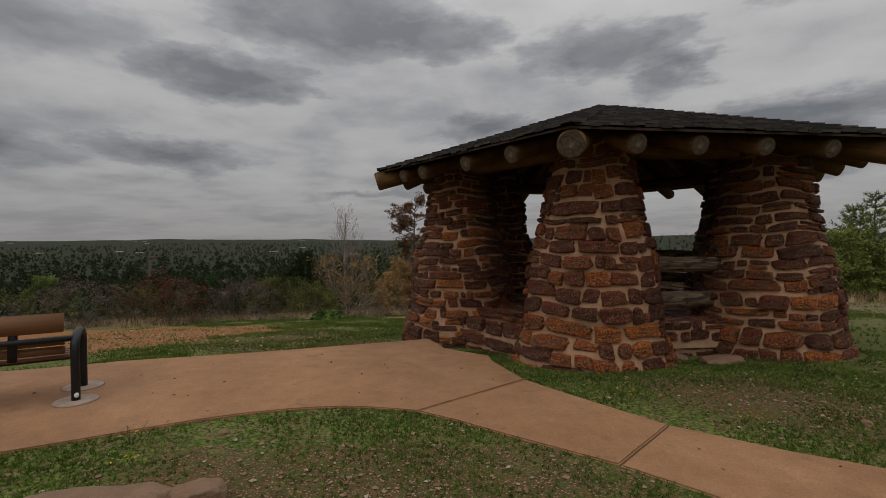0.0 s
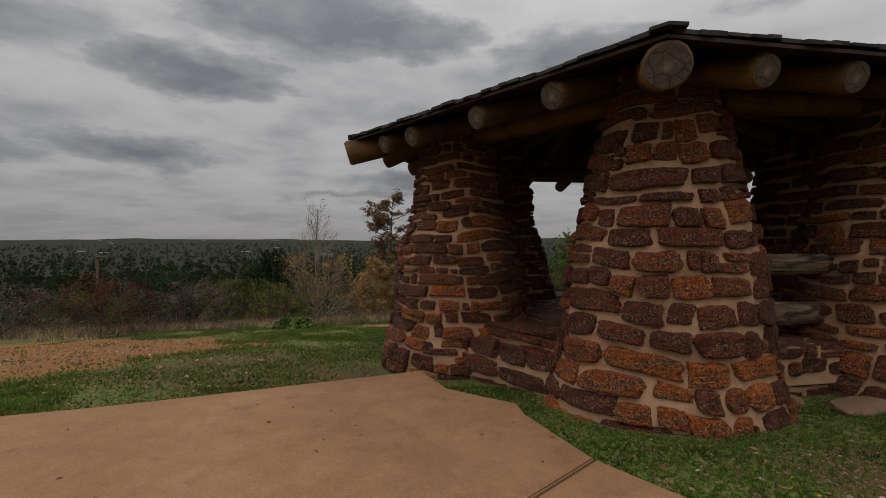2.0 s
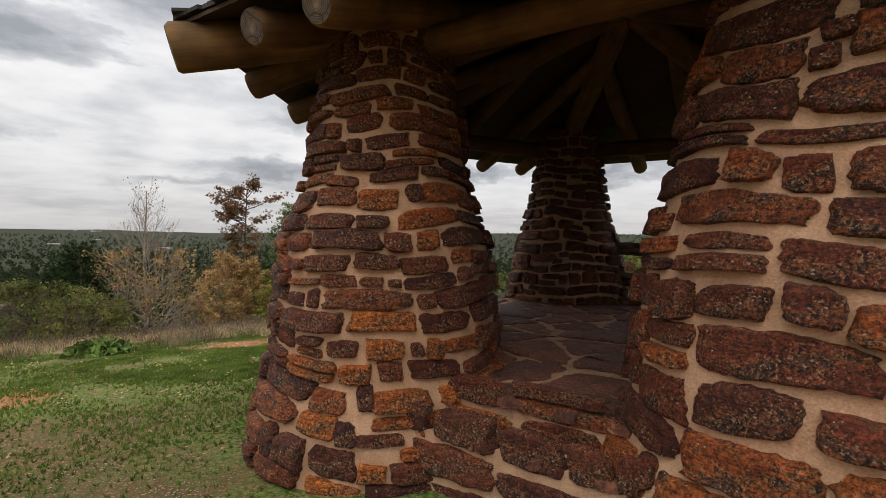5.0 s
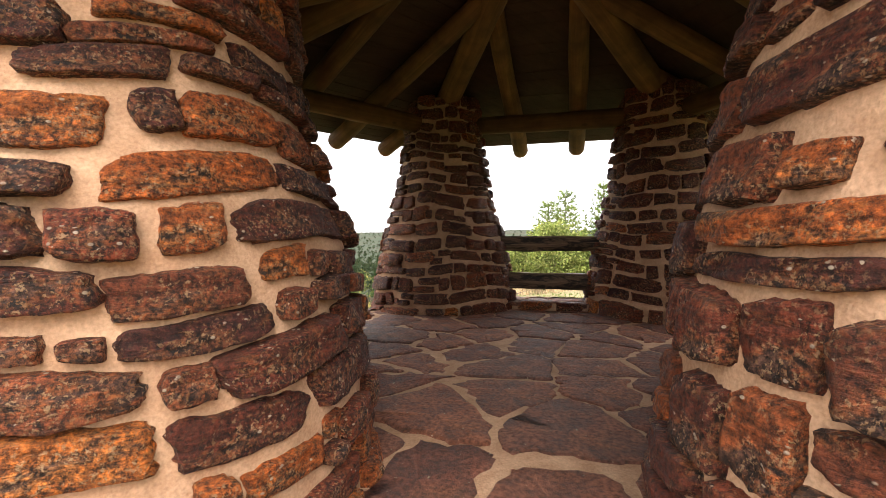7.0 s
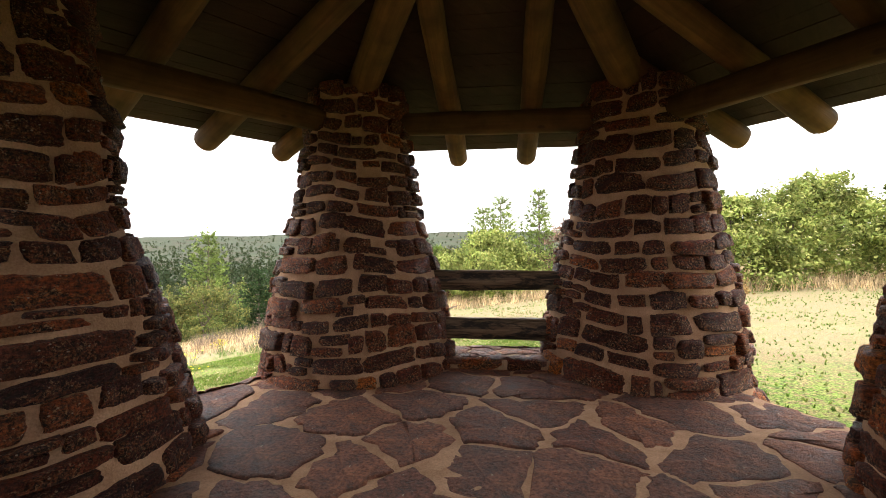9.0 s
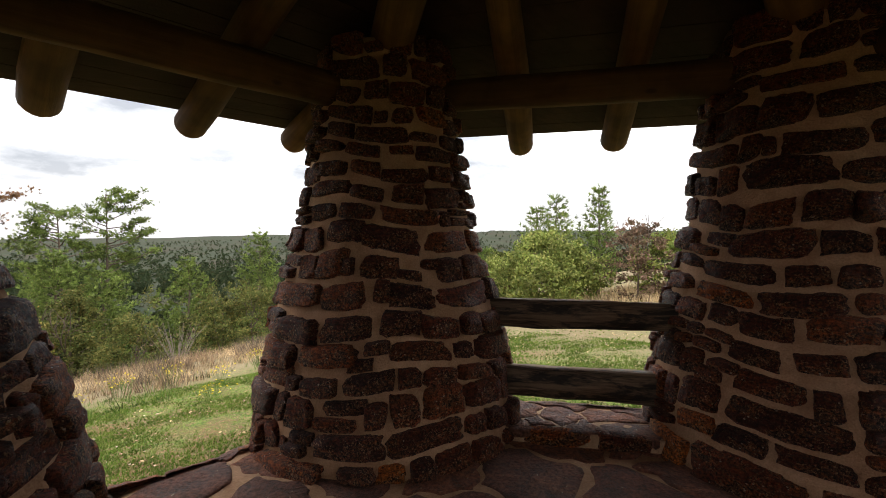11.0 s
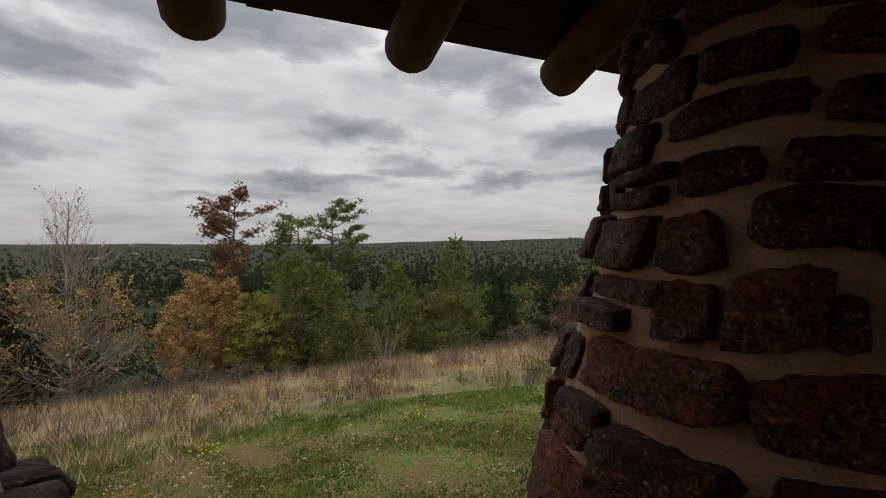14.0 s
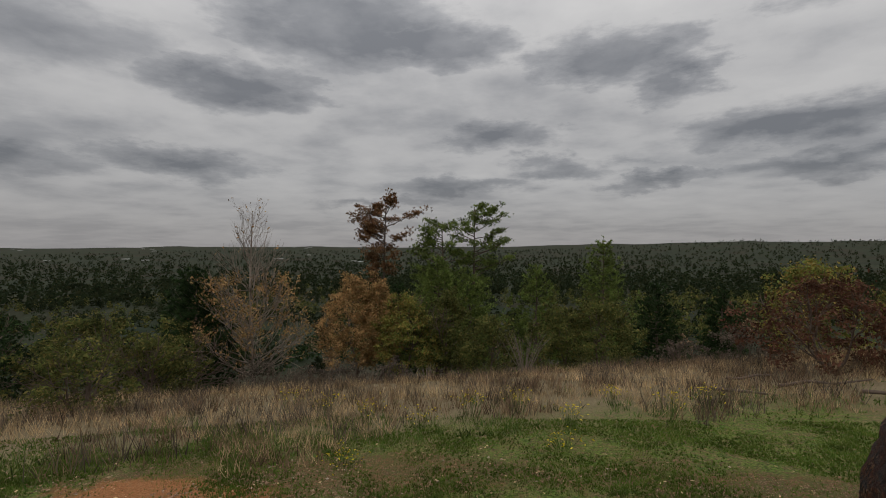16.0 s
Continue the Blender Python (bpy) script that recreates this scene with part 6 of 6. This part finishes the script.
def woods(name, n, r0, r1, a0, a1, size, per, card, mats, seed, label, gaps=-1.0):
    rng = np.random.RandomState(seed)
    r = np.sqrt(rng.uniform(r0 ** 2, r1 ** 2, n)) if r1 < 500 else r0 * (r1 / r0) ** rng.uniform(0, 1, n)
    a = np.radians(rng.uniform(a0, a1, n))
    x, y = CX + r * np.cos(a), CY + r * np.sin(a)
    s = -0.35 * x + 0.94 * y
    k = (s > 42) & (noise_gap(x, y) > gaps)
    x, y = x[k], y[k]
    z = terrain(x, y)
    h = size * rng.uniform(0.55, 1.3, len(x)) * (1 + 0.5 * (rng.rand(len(x)) < 0.1))
    # kinds grow in patches, and some clearings stay open
    f = 5.0 / (r1 - r0) ** 0.5 / 10
    tone = 0.5 + 0.28 * np.sin(x * f + 1.7 * np.sin(y * f * 0.7)) + 0.28 * np.sin(y * f * 1.9 + 1.3 * np.sin(x * f * 1.3 + 2)) + rng.normal(0, 0.16, len(x))
    kind = np.clip(tone * len(mats), 0, len(mats) - 1).astype(int)
    for m_i, mat in enumerate(mats):
        q = kind == m_i
        c = np.stack([x[q], y[q], z[q]], -1)
        hh = h[q]
        C = np.repeat(c, per, 0)
        H = np.repeat(hh, per)
        u = rng.uniform(0.0, 1.0, len(C))
        w = H * 0.46 * np.sqrt(np.clip(1.02 - (2 * u - 1) ** 2, 0, 1)) * (1 - 0.35 * u)
        aa = rng.uniform(0, 2 * np.pi, len(C))
        rr = w * np.sqrt(rng.uniform(0, 1, len(C)))
        P = C + np.stack([rr * np.cos(aa), rr * np.sin(aa), H * (0.12 + 0.8 * u)], -1)
        tagged(fast_mesh(name, cards(P, card, rng, 0.0, 0.8), 4, LEAF[mat]), label, "woods", "", "stuff")


woods("slope_woods", 480, 62, 150, 15, 175, 4.2, 210, 0.22, ["darkpine", "slope", "darkpine", "wood", "weed", "slope"], 301, "mixed pine and autumn woods on the slope", 0.28)
woods("valley_woods", 2600, 120, 420, 12, 178, 7.0, 120, 0.42, ["wood", "slope", "wood", "wood", "slope"], 302, "dark green woods filling the valley", 0.30)
woods("far_woods", 9000, 380, 2600, 10, 180, 10.0, 24, 1.3, ["wood", "wood", "wood"], 303, "far dark woods towards the horizon")


# ---- far buildings, tank and pole ----
def far_block(x, y, sx, sy, h, name, label):
    z = th(x, y)
    bm = box_bm(sx, sy, h, 0)
    for v in bm.verts:
        v.co.z += h / 2
    ob = part(name, bm, FARWHITE, None, "", None, False)
    ob.location = (x, y, z + 7)
    return tagged(ob, label, "building", "far buildings")


def at_dir(deg, d):
    return CX + d * math.cos(radians(deg)), CY + d * math.sin(radians(deg))


rngb = random.Random(77)
for i in range(22):
    bx, by = at_dir(rngb.uniform(112, 152), rngb.uniform(1500, 3300))
    far_block(bx, by, rngb.uniform(9, 26), rngb.uniform(8, 14), rngb.uniform(1.6, 2.8), "far_building", "low white building far off among the trees")
bx, by = at_dir(109.5, 1250)
ob = part("far_road", box_bm(9, 90, 0.6, 0), FARWHITE, None, "", None, False)
ob.location = (bx, by, th(bx, by) + 9)
ob.rotation_euler = (0, 0, radians(35))
tagged(ob, "pale strip of road showing between far woods", "road", "", "structure")
bx, by = at_dir(109, 3000)
tw = thing("water_tower", (bx, by, th(bx, by)), "white water tower on the far skyline", "tower")
v, f = tube([Vector((bx, by, th(bx, by))), Vector((bx, by, th(bx, by) + 34))], [1.6, 1.6], 8)
child("shaft", v, f, FARWHITE, tw)
bm = bmesh.new()
bmesh.ops.create_uvsphere(bm, u_segments=16, v_segments=10, radius=9)
bmesh.ops.transform(bm, matrix=Matrix.Translation((bx, by, th(bx, by) + 36)) @ Matrix.Diagonal((1, 1, 0.55, 1)), verts=bm.verts)
bm.verts.index_update()
child("tank", [q.co.copy() for q in bm.verts], [[q.index for q in ff.verts] for ff in bm.faces], FARWHITE, tw)
bm.free()
# a dead snag at the hill edge
px, py = -27.0, 30.5
pz = th(px, py)
sn = thing("dead_snag", (px, py, pz), "dark dead trunk with one broken crosswise limb", "tree")
v, f = tube([Vector((px, py, pz)), Vector((px + 0.1, py, pz + 2.5)), Vector((px, py, 0.35))], [0.16, 0.13, 0.10], 8)
child("trunk", v, f, BARK, sn)
v, f = tube([Vector((px - 0.2, py, 0.05)), Vector((px + 0.1, py, 0.25)), Vector((px + 0.75, py, 0.3))], [0.10, 0.11, 0.05], 7)
child("broken_limb", v, f, BARK, sn)



def pebbles(name, xs, ys, lo, hi, mat, label, seed, zoff=-0.008):
    """Loose stones, each a squashed eight-sided lump, one mesh."""
    rng = np.random.RandomState(seed)
    n = len(xs)
    base = np.array([(1, 0, 0), (0, 1, 0), (-1, 0, 0), (0, -1, 0), (0, 0, 1), (0, 0, -1)], float)
    tri = [(0, 1, 4), (1, 2, 4), (2, 3, 4), (3, 0, 4), (1, 0, 5), (2, 1, 5), (3, 2, 5), (0, 3, 5)]
    z = terrain(xs, ys) + zoff
    s = lo + (hi - lo) * rng.uniform(0, 1, n) ** 3
    P = np.zeros((n, 6, 3))
    a = rng.uniform(0, 6.3, n)
    sc = np.stack([s * rng.uniform(0.7, 1.3, n), s * rng.uniform(0.6, 1.0, n), s * rng.uniform(0.35, 0.6, n)], -1)
    q = base[None] * sc[:, None] * rng.uniform(0.75, 1.2, (n, 6, 1))
    P[..., 0] = q[..., 0] * np.cos(a)[:, None] - q[..., 1] * np.sin(a)[:, None] + xs[:, None]
    P[..., 1] = q[..., 0] * np.sin(a)[:, None] + q[..., 1] * np.cos(a)[:, None] + ys[:, None]
    P[..., 2] = q[..., 2] + z[:, None]
    faces = (np.array(tri)[None] + (np.arange(n) * 6)[:, None, None]).reshape(-1, 3)
    me = bpy.data.meshes.new(name)
    me.from_pydata(P.reshape(-1, 3).tolist(), [], faces.tolist())
    me.materials.append(mat)
    return tagged(new(name, me), label, "gravel", "", "stuff")


m = Mat("pebble", 0.9)
PEBBLE = m.color(m.ramp(m.island(), (0.0, (0.176, 0.100, 0.053)), (1.0, (0.448, 0.368, 0.288)), (0.4, (0.256, 0.156, 0.088)), (0.85, (0.320, 0.216, 0.136)))).m


def stony(x, y, r):
    k = np.exp(-((x - 0.1) / 1.6) ** 2 - ((y - 0.6) / 1.0) ** 2) + np.exp(-((x - 3.8) / 1.4) ** 2 - ((y - 3.3) / 0.8) ** 2) + 0.12
    return ~on_concrete(x, y) & ~in_pavilion(x, y) & (r < k)


_x, _y = scatter(20000, -5, 8, -1.5, 5.5, 31, stony)
pebbles("gravel", _x, _y, 0.005, 0.032, PEBBLE, "loose tan and white pebbles in thin grass", 31)
_x, _y = scatter(22000, -7, 8, 12.5, 18.5, 32, lambda x, y, r: ~in_pavilion(x, y) & (r < 0.12 + 0.8 * np.exp(-((x + 2.2) / 2.6) ** 2 - ((y - 16.8) / 0.9) ** 2) + 0.5 * np.exp(-((x - 5) / 2.5) ** 2 - ((y - 16.3) / 1.2) ** 2)))
pebbles("gravel", _x, _y, 0.008, 0.035, PEBBLE, "loose tan pebbles behind the pavilion", 32)
_x, _y = scatter(8000, -12, -2, 5.0, 13.0, 33, lambda x, y, r: r < 0.15 + 0.7 * np.exp(-((x + 8.5) / 3) ** 2 - ((y - 8.2) / 3) ** 2))
pebbles("gravel", _x, _y, 0.008, 0.04, PEBBLE, "loose orange-tan gravel at the hill edge", 33)
_x, _y = scatter(260, -5, 4, 1.0, 5.5, 34, lambda x, y, r: on_concrete(x, y) & (r < 0.35))
tagged(fast_mesh("leaf_litter", cards(np.stack([_x, _y, np.full(len(_x), 0.018)], -1), 0.022, np.random.RandomState(5), 0.9), 4, LEAF["red"]), "few dry leaf scraps on the concrete", "litter", "", "stuff")

shingle_roof()
